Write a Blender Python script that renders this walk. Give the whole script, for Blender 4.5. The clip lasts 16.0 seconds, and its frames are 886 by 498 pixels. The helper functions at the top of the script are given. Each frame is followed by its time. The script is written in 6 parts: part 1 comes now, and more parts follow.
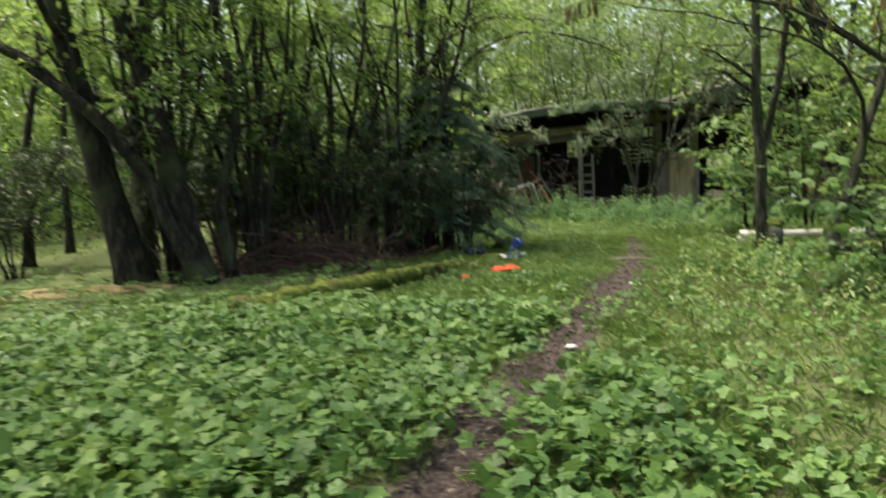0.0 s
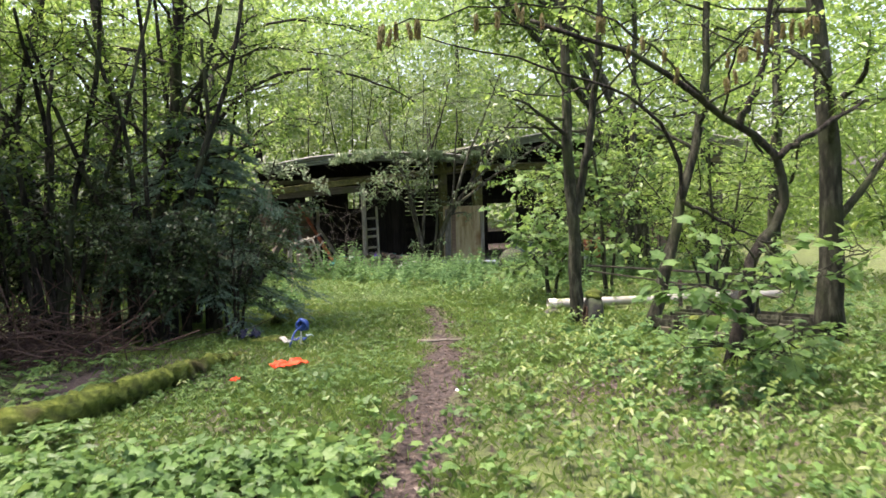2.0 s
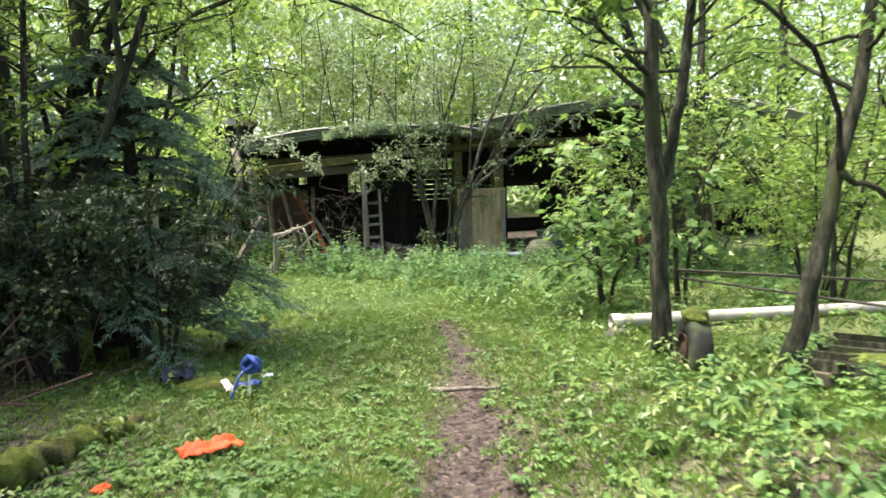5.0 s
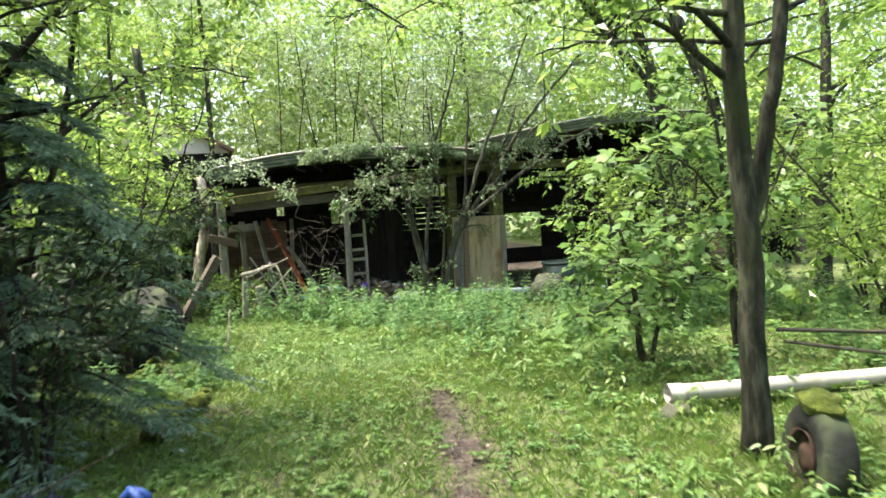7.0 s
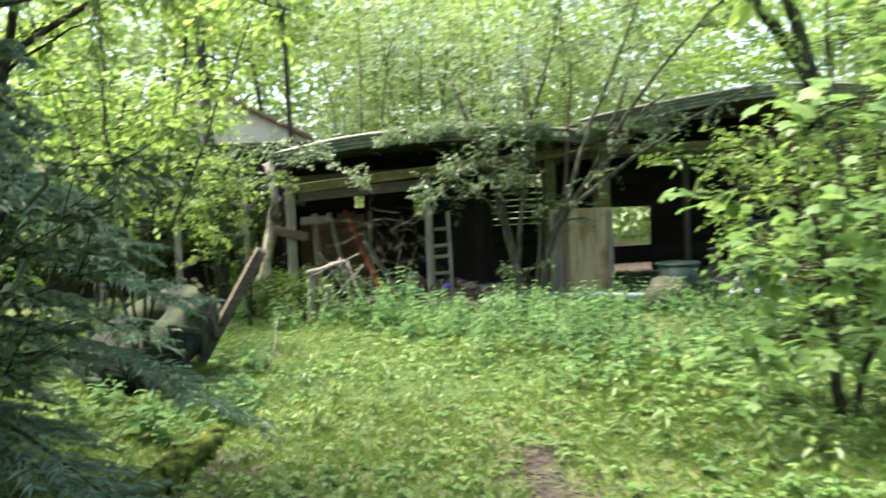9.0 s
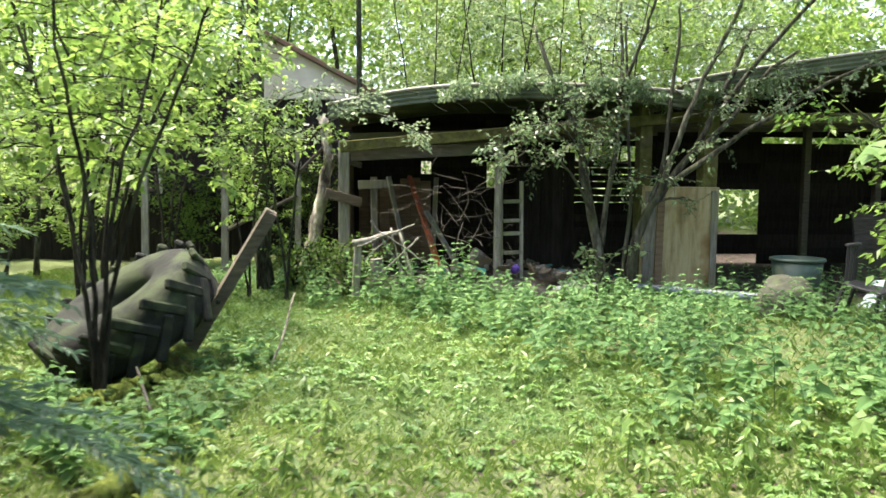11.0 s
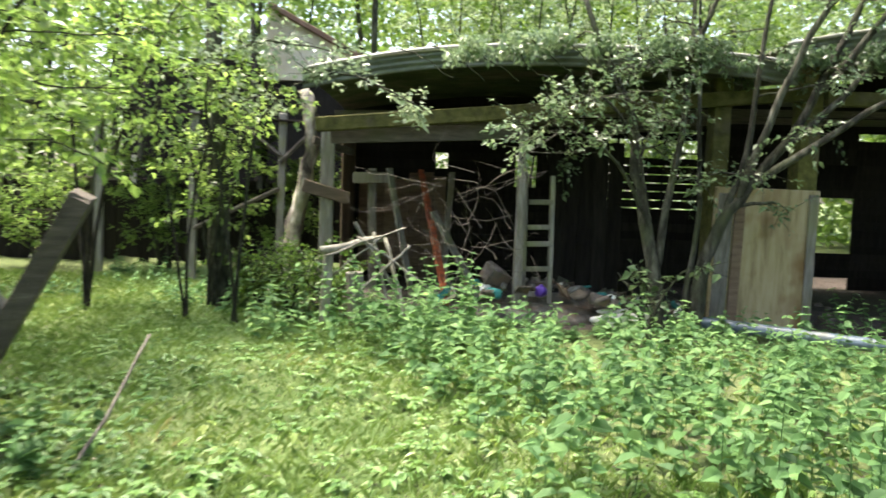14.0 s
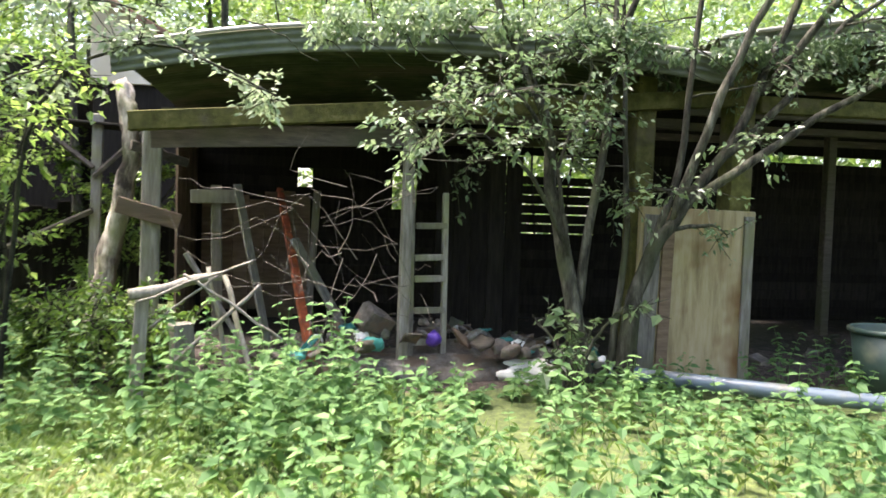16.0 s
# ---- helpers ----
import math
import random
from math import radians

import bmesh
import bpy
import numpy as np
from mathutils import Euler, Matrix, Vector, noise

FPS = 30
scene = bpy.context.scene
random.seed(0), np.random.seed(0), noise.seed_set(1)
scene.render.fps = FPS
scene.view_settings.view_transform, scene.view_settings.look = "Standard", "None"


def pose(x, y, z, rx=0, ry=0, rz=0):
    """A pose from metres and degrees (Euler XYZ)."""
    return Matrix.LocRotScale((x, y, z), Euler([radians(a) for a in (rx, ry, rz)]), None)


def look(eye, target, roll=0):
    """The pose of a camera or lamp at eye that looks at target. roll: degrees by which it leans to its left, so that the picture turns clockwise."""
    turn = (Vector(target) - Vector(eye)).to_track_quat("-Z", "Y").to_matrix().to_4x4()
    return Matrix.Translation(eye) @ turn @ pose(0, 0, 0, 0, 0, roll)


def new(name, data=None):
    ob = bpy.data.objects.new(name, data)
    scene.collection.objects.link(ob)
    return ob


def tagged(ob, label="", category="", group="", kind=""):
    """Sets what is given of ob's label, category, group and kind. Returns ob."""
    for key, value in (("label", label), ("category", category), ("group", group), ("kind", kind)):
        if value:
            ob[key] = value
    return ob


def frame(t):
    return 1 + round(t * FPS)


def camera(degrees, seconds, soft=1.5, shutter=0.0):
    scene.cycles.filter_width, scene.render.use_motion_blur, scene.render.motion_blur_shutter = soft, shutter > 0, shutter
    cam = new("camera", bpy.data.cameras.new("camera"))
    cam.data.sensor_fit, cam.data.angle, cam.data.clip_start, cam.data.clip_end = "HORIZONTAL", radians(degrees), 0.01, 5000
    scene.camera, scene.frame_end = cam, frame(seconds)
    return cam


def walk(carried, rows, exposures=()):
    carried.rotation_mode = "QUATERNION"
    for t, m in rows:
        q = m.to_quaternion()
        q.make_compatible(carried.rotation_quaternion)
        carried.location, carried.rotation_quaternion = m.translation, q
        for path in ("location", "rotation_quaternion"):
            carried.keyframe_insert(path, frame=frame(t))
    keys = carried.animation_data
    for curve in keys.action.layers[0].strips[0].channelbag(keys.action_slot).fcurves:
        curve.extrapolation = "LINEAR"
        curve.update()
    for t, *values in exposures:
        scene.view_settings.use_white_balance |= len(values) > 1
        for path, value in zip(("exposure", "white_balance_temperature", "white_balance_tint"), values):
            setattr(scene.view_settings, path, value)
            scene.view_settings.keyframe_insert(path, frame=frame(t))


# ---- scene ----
cam = camera(61.8, 16.0, 1.6, 0.5)
METRES, EYE, TILT, LEAN, TURN = 15.6, 1.245, 0.0, 0.0, 0.0
ROWS = [
    (0.0, 0.0, 0.0, 0.0, -0.39, -7.3, 3.05),
    (0.5, 0.0061, 0.0281, -0.001, -4.02, -10.79, 3.46),
    (1.0, 0.0053, 0.0597, 0.0004, -3.96, -8.37, 1.96),
    (1.5, 0.0015, 0.0971, 0.0082, -12.34, -6.6, 2.12),
    (2.0, 0.0058, 0.1263, 0.0106, -17.74, -4.55, 1.91),
    (2.5, 0.0075, 0.1547, 0.0085, -15.32, -4.21, 1.6),
    (3.0, 0.0117, 0.1862, 0.0093, -18.67, -5.59, 2.12),
    (3.5, 0.0234, 0.2163, 0.0076, -20.29, -5.53, 1.38),
    (6.0, 0.0772, 0.3711, 0.0004, -15.17, -5.49, 2.45),
    (6.5, 0.0865, 0.399, 0.0006, -16.02, -4.91, 2.71),
    (7.0, 0.0955, 0.4333, -0.0002, -17.53, -3.44, 3.16),
    (7.5, 0.1084, 0.4677, -0.0021, -16.49, -2.82, 3.41),
    (8.0, 0.1163, 0.4972, -0.0056, -13.64, -2.75, 2.49),
    (8.5, 0.124, 0.5294, -0.0072, -15.57, -1.61, 3.34),
    (9.0, 0.1308, 0.5589, -0.0112, -10.36, -3.13, 2.8),
    (9.5, 0.1341, 0.5888, -0.0157, -4.57, -3.84, 0.8),
    (12.0, 0.1807, 0.7233, -0.0209, -3.67, -5.21, -1.73),
    (12.5, 0.1856, 0.752, -0.0237, -3.01, -4.58, -2.94),
    (13.0, 0.1915, 0.78, -0.0238, -0.56, -4.48, -0.8),
    (13.5, 0.2006, 0.8092, -0.0249, 2.73, -4.88, -1.53),
    (14.0, 0.2028, 0.8398, -0.0273, -0.46, -4.61, -1.88),
    (14.5, 0.205, 0.8706, -0.0277, -4.92, -5.53, -1.34),
    (15.0, 0.2087, 0.901, -0.0274, -6.4, -3.37, -2.15),
    (15.5, 0.2068, 0.9358, -0.0298, -8.52, -3.16, -2.2),
    (16.0, 0.2058, 0.9641, -0.0307, -10.73, -2.26, -1.82),
]
walk(cam, [(t, pose(0, 0, EYE, TILT, LEAN, TURN) @ pose(METRES * x, METRES * y, METRES * z, 90 + pitch, roll, yaw)) for t, x, y, z, yaw, pitch, roll in ROWS],
     [(0.0, 1.45, 7350, 8), (0.5, 1.6, 7300, 10), (1.5, 1.86, 7050, 19), (2.5, 2.12, 6950, 21), (3.5, 2.22, 6950, 20), (6.0, 2.36, 7150, 8), (9.0, 2.48, 7050, 6), (13.0, 2.53, 7000, 11), (14.5, 2.56, 7000, 8), (16.0, 2.86, 6800, 18)])

# ---- world and sun ----
world = bpy.data.worlds.new("sky")
scene.world = world
world.use_nodes = True
wn = world.node_tree.nodes
sky = wn.new("ShaderNodeTexSky")
sky.sky_type, sky.sun_disc = "NISHITA", False
sky.sun_elevation, sky.sun_rotation = radians(72), radians(-69)
sky.air_density, sky.dust_density, sky.ozone_density = 1.0, 4.0, 1.0
wn["Background"].inputs["Strength"].default_value = 0.15
world.node_tree.links.new(sky.outputs[0], wn["Background"].inputs["Color"])
sun = new("sun", bpy.data.lights.new("sun", "SUN"))
sun.data.energy, sun.data.angle, sun.data.color = 2.8, radians(18), (1.0, 0.96, 0.88)
sun.matrix_world = look((-8.0, 3.0, 26.0), (0, 0, 0))


# ---- materials ----
def nodes_of(name):
    m = bpy.data.materials.new(name)
    m.use_nodes = True
    return m, m.node_tree.nodes, m.node_tree.links, m.node_tree.nodes["Principled BSDF"]


def ramp(nt, stops):
    r = nt.new("ShaderNodeValToRGB")
    el = r.color_ramp.elements
    while len(el) < len(stops):
        el.new(0.5)
    for e, (p, c) in zip(el, stops):
        e.position, e.color = p, (*c, 1)
    return r


def noise_tex(nt, ln, scale, detail=4.0, rough=0.6, stretch=None):
    tc = nt.new("ShaderNodeTexCoord")
    n = nt.new("ShaderNodeTexNoise")
    n.inputs["Scale"].default_value, n.inputs["Detail"].default_value, n.inputs["Roughness"].default_value = scale, detail, rough
    if stretch:
        mp = nt.new("ShaderNodeMapping")
        mp.inputs["Scale"].default_value = stretch
        ln.new(tc.outputs["Object"], mp.inputs["Vector"])
        ln.new(mp.outputs[0], n.inputs["Vector"])
    else:
        ln.new(tc.outputs["Object"], n.inputs["Vector"])
    return n


def surface(name, stops, scale=4.0, stains=None, rough=0.85, metal=0.0, bump=0.4, stretch=None, bump_scale=None, vary=True, spec=0.25):
    """A rough surface: grain through a ramp, broader stains over it, a little change from piece to piece, and relief."""
    m, nt, ln, bs = nodes_of(name)
    n1 = noise_tex(nt, ln, scale, 6.0, 0.65, stretch)
    r1 = ramp(nt, stops)
    ln.new(n1.outputs["Fac"], r1.inputs["Fac"])
    col = r1.outputs["Color"]
    if stains:
        n2 = noise_tex(nt, ln, stains[0], 3.0, 0.55)
        r2 = ramp(nt, [(stains[2], (0, 0, 0)), (stains[3], (1, 1, 1))])
        ln.new(n2.outputs["Fac"], r2.inputs["Fac"])
        mx = nt.new("ShaderNodeMixRGB")
        ln.new(r2.outputs["Color"], mx.inputs["Fac"])
        ln.new(col, mx.inputs["Color1"])
        mx.inputs["Color2"].default_value = (*stains[1], 1)
        col = mx.outputs["Color"]
    if vary:
        oi = nt.new("ShaderNodeObjectInfo")
        mr = nt.new("ShaderNodeMapRange")
        mr.inputs["To Min"].default_value, mr.inputs["To Max"].default_value = 0.72, 1.2
        ln.new(oi.outputs["Random"], mr.inputs["Value"])
        hs = nt.new("ShaderNodeHueSaturation")
        ln.new(mr.outputs[0], hs.inputs["Value"])
        ln.new(col, hs.inputs["Color"])
        col = hs.outputs["Color"]
    ln.new(col, bs.inputs["Base Color"])
    bs.inputs["Roughness"].default_value, bs.inputs["Metallic"].default_value, bs.inputs["Specular IOR Level"].default_value = rough, metal, spec
    if bump:
        n3 = noise_tex(nt, ln, bump_scale or scale * 3, 8.0, 0.7, stretch)
        b = nt.new("ShaderNodeBump")
        b.inputs["Strength"].default_value, b.inputs["Distance"].default_value = bump, 0.03
        ln.new(n3.outputs["Fac"], b.inputs["Height"])
        ln.new(b.outputs[0], bs.inputs["Normal"])
    return m


def leafy(name, stops, through_light=0.45, rough=0.45, spec=0.4, patch=0.5):
    """Leaves: each leaf its own tint, broader drifts of tint, light coming through."""
    m, nt, ln, bs = nodes_of(name)
    geo = nt.new("ShaderNodeNewGeometry")
    n1 = noise_tex(nt, ln, patch, 3.0)
    ad = nt.new("ShaderNodeMath")
    ad.operation = "MULTIPLY_ADD"
    ad.inputs[1].default_value = 0.55
    sb = nt.new("ShaderNodeMath")
    sb.operation = "MULTIPLY_ADD"
    sb.inputs[1].default_value, sb.inputs[2].default_value = 1.3, -0.45
    ln.new(n1.outputs["Fac"], sb.inputs[0])
    ln.new(geo.outputs["Random Per Island"], ad.inputs[0])
    ln.new(sb.outputs[0], ad.inputs[2])
    r = ramp(nt, stops)
    ln.new(ad.outputs[0], r.inputs["Fac"])
    ln.new(r.outputs["Color"], bs.inputs["Base Color"])
    bs.inputs["Roughness"].default_value, bs.inputs["Specular IOR Level"].default_value = rough, spec
    tr = nt.new("ShaderNodeBsdfTranslucent")
    hs = nt.new("ShaderNodeHueSaturation")
    hs.inputs["Hue"].default_value, hs.inputs["Saturation"].default_value, hs.inputs["Value"].default_value = 0.485, 0.98, 1.6
    ln.new(r.outputs["Color"], hs.inputs["Color"])
    ln.new(hs.outputs[0], tr.inputs["Color"])
    mx = nt.new("ShaderNodeMixShader")
    mx.inputs[0].default_value = through_light
    ln.new(bs.outputs[0], mx.inputs[1])
    ln.new(tr.outputs[0], mx.inputs[2])
    ln.new(mx.outputs[0], nt["Material Output"].inputs["Surface"])
    return m


BARK = surface("bark", [(0.36, (0.009, 0.009, 0.006)), (0.5, (0.03, 0.031, 0.02)), (0.64, (0.085, 0.086, 0.06))], 16, (1.8, (0.04, 0.052, 0.02), 0.5, 0.68), 0.95, 0, 0.9, (1, 1, 0.25))
BARK_DARK = surface("dark_bark", [(0.36, (0.007, 0.006, 0.005)), (0.52, (0.022, 0.019, 0.014)), (0.66, (0.075, 0.066, 0.052))], 16, (1.6, (0.06, 0.075, 0.035), 0.5, 0.7), 0.95, 0, 0.9, (1, 1, 0.25))
BARK_ELDER = surface("elder_bark", [(0.36, (0.02, 0.019, 0.014)), (0.5, (0.06, 0.057, 0.042)), (0.66, (0.15, 0.145, 0.11))], 14, (2.0, (0.08, 0.09, 0.045), 0.5, 0.68), 0.95, 0, 0.9, (1, 1, 0.25))
BARK_PALE = surface("pale_bark", [(0.4, (0.035, 0.03, 0.025)), (0.5, (0.17, 0.15, 0.125)), (0.62, (0.42, 0.39, 0.34))], 7, (2.0, (0.15, 0.17, 0.08), 0.48, 0.7), 0.95, 0, 0.8, (1, 1, 0.3))
DEADWOOD = surface("dead_twigs", [(0.3, (0.05, 0.042, 0.035)), (0.7, (0.18, 0.16, 0.135))], 14, None, 0.9, 0, 0.5)
BROWN_TWIG = surface("brown_dead_twigs", [(0.3, (0.03, 0.019, 0.015)), (0.7, (0.1, 0.062, 0.05))], 12, None, 0.95, 0, 0.5)
WOOD_GREY = surface("weathered_wood", [(0.25, (0.09, 0.08, 0.066)), (0.55, (0.22, 0.205, 0.175)), (0.8, (0.38, 0.36, 0.32))], 6, (1.5, (0.2, 0.2, 0.11), 0.5, 0.7), 0.9, 0, 0.5, (4, 4, 0.5))
WOOD_DARK = surface("dark_old_wood", [(0.25, (0.04, 0.033, 0.026)), (0.6, (0.1, 0.085, 0.068)), (0.85, (0.18, 0.155, 0.125))], 6, (1.1, (0.07, 0.075, 0.04), 0.5, 0.72), 0.9, 0, 0.5, (0.6, 4, 4))
WOOD_BROWN = surface("brown_wood", [(0.25, (0.09, 0.06, 0.04)), (0.6, (0.18, 0.125, 0.085)), (0.85, (0.28, 0.21, 0.15))], 6, (1.3, (0.12, 0.1, 0.07), 0.5, 0.7), 0.85, 0, 0.5, (0.6, 4, 4))
MOSSY_WOOD = surface("mossy_green_wood", [(0.28, (0.045, 0.045, 0.015)), (0.55, (0.105, 0.1, 0.03)), (0.8, (0.18, 0.165, 0.065))], 9, (2.2, (0.11, 0.09, 0.06), 0.52, 0.68), 0.95, 0, 0.7)
CONCRETE = surface("stained_concrete", [(0.25, (0.17, 0.13, 0.065)), (0.5, (0.4, 0.32, 0.18)), (0.75, (0.54, 0.46, 0.3))], 3.2, (1.4, (0.21, 0.12, 0.05), 0.5, 0.64), 0.92, 0, 0.35, (2.5, 2.5, 0.35))
RUSTY = surface("rust_orange_paint", [(0.2, (0.13, 0.04, 0.02)), (0.55, (0.34, 0.08, 0.03)), (0.85, (0.42, 0.14, 0.06))], 7, (4, (0.12, 0.06, 0.04), 0.5, 0.7), 0.7, 0.1, 0.3)
ROOFING = surface("mossy_corrugated_sheet", [(0.25, (0.025, 0.032, 0.016)), (0.55, (0.06, 0.075, 0.036)), (0.8, (0.12, 0.13, 0.085))], 2.5, (1.4, (0.1, 0.09, 0.06), 0.5, 0.68), 0.8, 0, 0.25)
SHEET = surface("weathered_ribbed_sheet", [(0.25, (0.07, 0.085, 0.055)), (0.55, (0.14, 0.155, 0.11)), (0.8, (0.25, 0.26, 0.2))], 3, (1.6, (0.09, 0.1, 0.05), 0.5, 0.68), 0.75, 0, 0.2, spec=0.5)
RUBBER = surface("old_rubber", [(0.25, (0.006, 0.007, 0.006)), (0.55, (0.015, 0.017, 0.015)), (0.8, (0.04, 0.045, 0.036))], 6, (3.0, (0.045, 0.06, 0.028), 0.48, 0.66), 0.85, 0, 0.5)
MOSS = surface("moss", [(0.3, (0.025, 0.035, 0.008)), (0.5, (0.09, 0.12, 0.02)), (0.7, (0.2, 0.24, 0.048))], 13, (2.0, (0.1, 0.085, 0.04), 0.55, 0.7), 1.0, 0, 1.0)
PIPE_WHITE = surface("dirty_white_plastic", [(0.2, (0.3, 0.28, 0.24)), (0.6, (0.46, 0.44, 0.4)), (0.9, (0.6, 0.59, 0.55))], 5, (3, (0.3, 0.28, 0.18), 0.55, 0.72), 0.45, 0, 0.1, spec=0.5)
PIPE_BLUE = surface("blue_grey_plastic", [(0.2, (0.07, 0.1, 0.13)), (0.6, (0.11, 0.155, 0.2)), (0.9, (0.19, 0.24, 0.29))], 4, (3, (0.17, 0.17, 0.13), 0.55, 0.72), 0.4, 0, 0.1, spec=0.5)
TUB_GREEN = surface("green_plastic", [(0.2, (0.015, 0.032, 0.026)), (0.6, (0.025, 0.05, 0.04)), (0.9, (0.045, 0.075, 0.06))], 4, (3, (0.1, 0.11, 0.07), 0.55, 0.72), 0.5, 0, 0.1, spec=0.5)
STONE = surface("lichened_stone", [(0.25, (0.03, 0.031, 0.023)), (0.55, (0.065, 0.068, 0.05)), (0.8, (0.15, 0.155, 0.12))], 5, (3, (0.08, 0.11, 0.04), 0.5, 0.65), 0.95, 0, 0.7)
BLUE = surface("blue_nylon", [(0.2, (0.008, 0.025, 0.12)), (0.6, (0.015, 0.055, 0.24)), (0.9, (0.05, 0.13, 0.38))], 12, None, 0.5, 0, 0.3, spec=0.5)
NAVY = surface("navy_cloth", [(0.2, (0.006, 0.008, 0.016)), (0.8, (0.015, 0.02, 0.045))], 12, None, 0.8, 0, 0.3)
ORANGE = surface("orange_plastic", [(0.2, (0.42, 0.04, 0.012)), (0.6, (0.66, 0.08, 0.02)), (0.9, (0.8, 0.2, 0.08))], 9, None, 0.5, 0, 0.3)
WHITE = surface("dirty_white_sheet", [(0.2, (0.55, 0.54, 0.5)), (0.8, (0.78, 0.78, 0.75))], 7, (4, (0.4, 0.37, 0.3), 0.55, 0.7), 0.6, 0, 0.2)
PURPLE = surface("purple_plastic", [(0.2, (0.06, 0.025, 0.2)), (0.8, (0.13, 0.06, 0.4))], 7, None, 0.45, 0, 0.2)
TEAL = surface("teal_plastic", [(0.2, (0.02, 0.12, 0.11)), (0.8, (0.05, 0.24, 0.21))], 7, None, 0.45, 0, 0.2)
BLACK_PLASTIC = surface("black_plastic", [(0.2, (0.012, 0.012, 0.013)), (0.8, (0.04, 0.04, 0.042))], 7, None, 0.5, 0, 0.15)
TARP = surface("pale_blue_tarpaulin", [(0.2, (0.3, 0.36, 0.42)), (0.6, (0.45, 0.52, 0.58)), (0.9, (0.6, 0.66, 0.7))], 4, (3, (0.3, 0.28, 0.2), 0.55, 0.7), 0.6, 0, 0.3)
RENDER_WALL = surface("cream_render", [(0.2, (0.55, 0.48, 0.38)), (0.8, (0.74, 0.68, 0.57))], 2, (0.8, (0.5, 0.42, 0.32), 0.5, 0.72), 0.95, 0, 0.15)
# Dark boards, near black to put the shed's inner gloom into the colour.
DARK_BOARD = surface("shade_dark_boards", [(0.25, (0.01, 0.009, 0.008)), (0.8, (0.034, 0.029, 0.025))], 5, None, 0.95, 0, 0.5, (4, 4, 0.4), spec=0.08)
RUBBLE = surface("grey_rubbish", [(0.3, (0.06, 0.05, 0.042)), (0.55, (0.18, 0.16, 0.14)), (0.75, (0.42, 0.39, 0.36))], 7, (4, (0.2, 0.14, 0.1), 0.5, 0.65), 0.9, 0, 0.6)
TILE = surface("roof_tiles", [(0.2, (0.1, 0.06, 0.045)), (0.8, (0.25, 0.15, 0.11))], 3, (2, (0.1, 0.11, 0.06), 0.5, 0.65), 0.9, 0, 0.5)

LEAF_LIME = leafy("sunlit_leaves", [(0.0, (0.05, 0.11, 0.022)), (0.45, (0.125, 0.22, 0.045)), (0.85, (0.22, 0.32, 0.08)), (1.0, (0.36, 0.42, 0.13))], 0.6, 0.34, 0.6)
LEAF_MID = leafy("green_leaves", [(0.0, (0.03, 0.075, 0.012)), (0.5, (0.075, 0.15, 0.02)), (1.0, (0.15, 0.23, 0.035))], 0.45)
LEAF_ELDER = leafy("elder_leaves", [(0.0, (0.045, 0.085, 0.035)), (0.5, (0.1, 0.16, 0.07)), (1.0, (0.19, 0.25, 0.13))], 0.42, 0.32, 0.6)
LEAF_MAPLE = leafy("maple_leaves", [(0.0, (0.05, 0.11, 0.03)), (0.5, (0.1, 0.19, 0.05)), (1.0, (0.18, 0.27, 0.08))], 0.45, 0.5, 0.4)
# Understorey green, darkened so the shade under the trees is in its colour.
LEAF_SHADED = leafy("shaded_leaves", [(0.0, (0.012, 0.028, 0.01)), (0.5, (0.03, 0.06, 0.02)), (1.0, (0.07, 0.11, 0.03))], 0.3)
NEEDLES = leafy("spruce_needles", [(0.0, (0.03, 0.065, 0.038)), (0.5, (0.085, 0.15, 0.095)), (1.0, (0.22, 0.31, 0.24))], 0.3, 0.42, 0.5)
HERB = leafy("ground_herbs", [(0.0, (0.035, 0.085, 0.02)), (0.5, (0.085, 0.17, 0.04)), (0.9, (0.15, 0.245, 0.06)), (1.0, (0.26, 0.31, 0.09))], 0.3, 0.5, 0.35, 0.9)
NETTLE = leafy("nettle_leaves", [(0.0, (0.035, 0.085, 0.03)), (0.45, (0.085, 0.175, 0.062)), (0.88, (0.16, 0.27, 0.1)), (0.96, (0.24, 0.32, 0.12)), (1.0, (0.42, 0.4, 0.1))], 0.48, 0.62, 0.25, 1.1)
PALE_LEAF = leafy("pale_leaves", [(0.0, (0.1, 0.15, 0.08)), (0.6, (0.2, 0.27, 0.15)), (1.0, (0.32, 0.38, 0.25))], 0.35, 0.3, 0.5)
# Grey-green willow leaves, paled to put the distance haze into their colour.
LEAF_GREY = leafy("hazy_willow_leaves", [(0.0, (0.08, 0.13, 0.06)), (0.5, (0.17, 0.24, 0.12)), (1.0, (0.3, 0.37, 0.21))], 0.55, 0.4, 0.4)
YOUNG_LEAF = leafy("young_yellow_leaves", [(0.0, (0.06, 0.13, 0.03)), (0.5, (0.12, 0.2, 0.05)), (1.0, (0.26, 0.3, 0.1))], 0.45, 0.4, 0.4)
# Light trodden grass, paled further so sunlight on the track is in its colour.
GRASS_PALE = leafy("sunlit_trodden_grass", [(0.0, (0.16, 0.25, 0.09)), (0.5, (0.3, 0.41, 0.18)), (1.0, (0.52, 0.56, 0.33))], 0.3, 0.5, 0.3, 0.6)
GRASS = leafy("grass_blades", [(0.0, (0.065, 0.12, 0.028)), (0.5, (0.125, 0.21, 0.048)), (0.9, (0.22, 0.3, 0.08)), (1.0, (0.36, 0.33, 0.14))], 0.4, 0.5, 0.3, 0.6)
TASSEL = leafy("seed_tassels", [(0.0, (0.06, 0.045, 0.02)), (0.5, (0.12, 0.1, 0.035)), (1.0, (0.2, 0.19, 0.07))], 0.35, 0.6, 0.3)
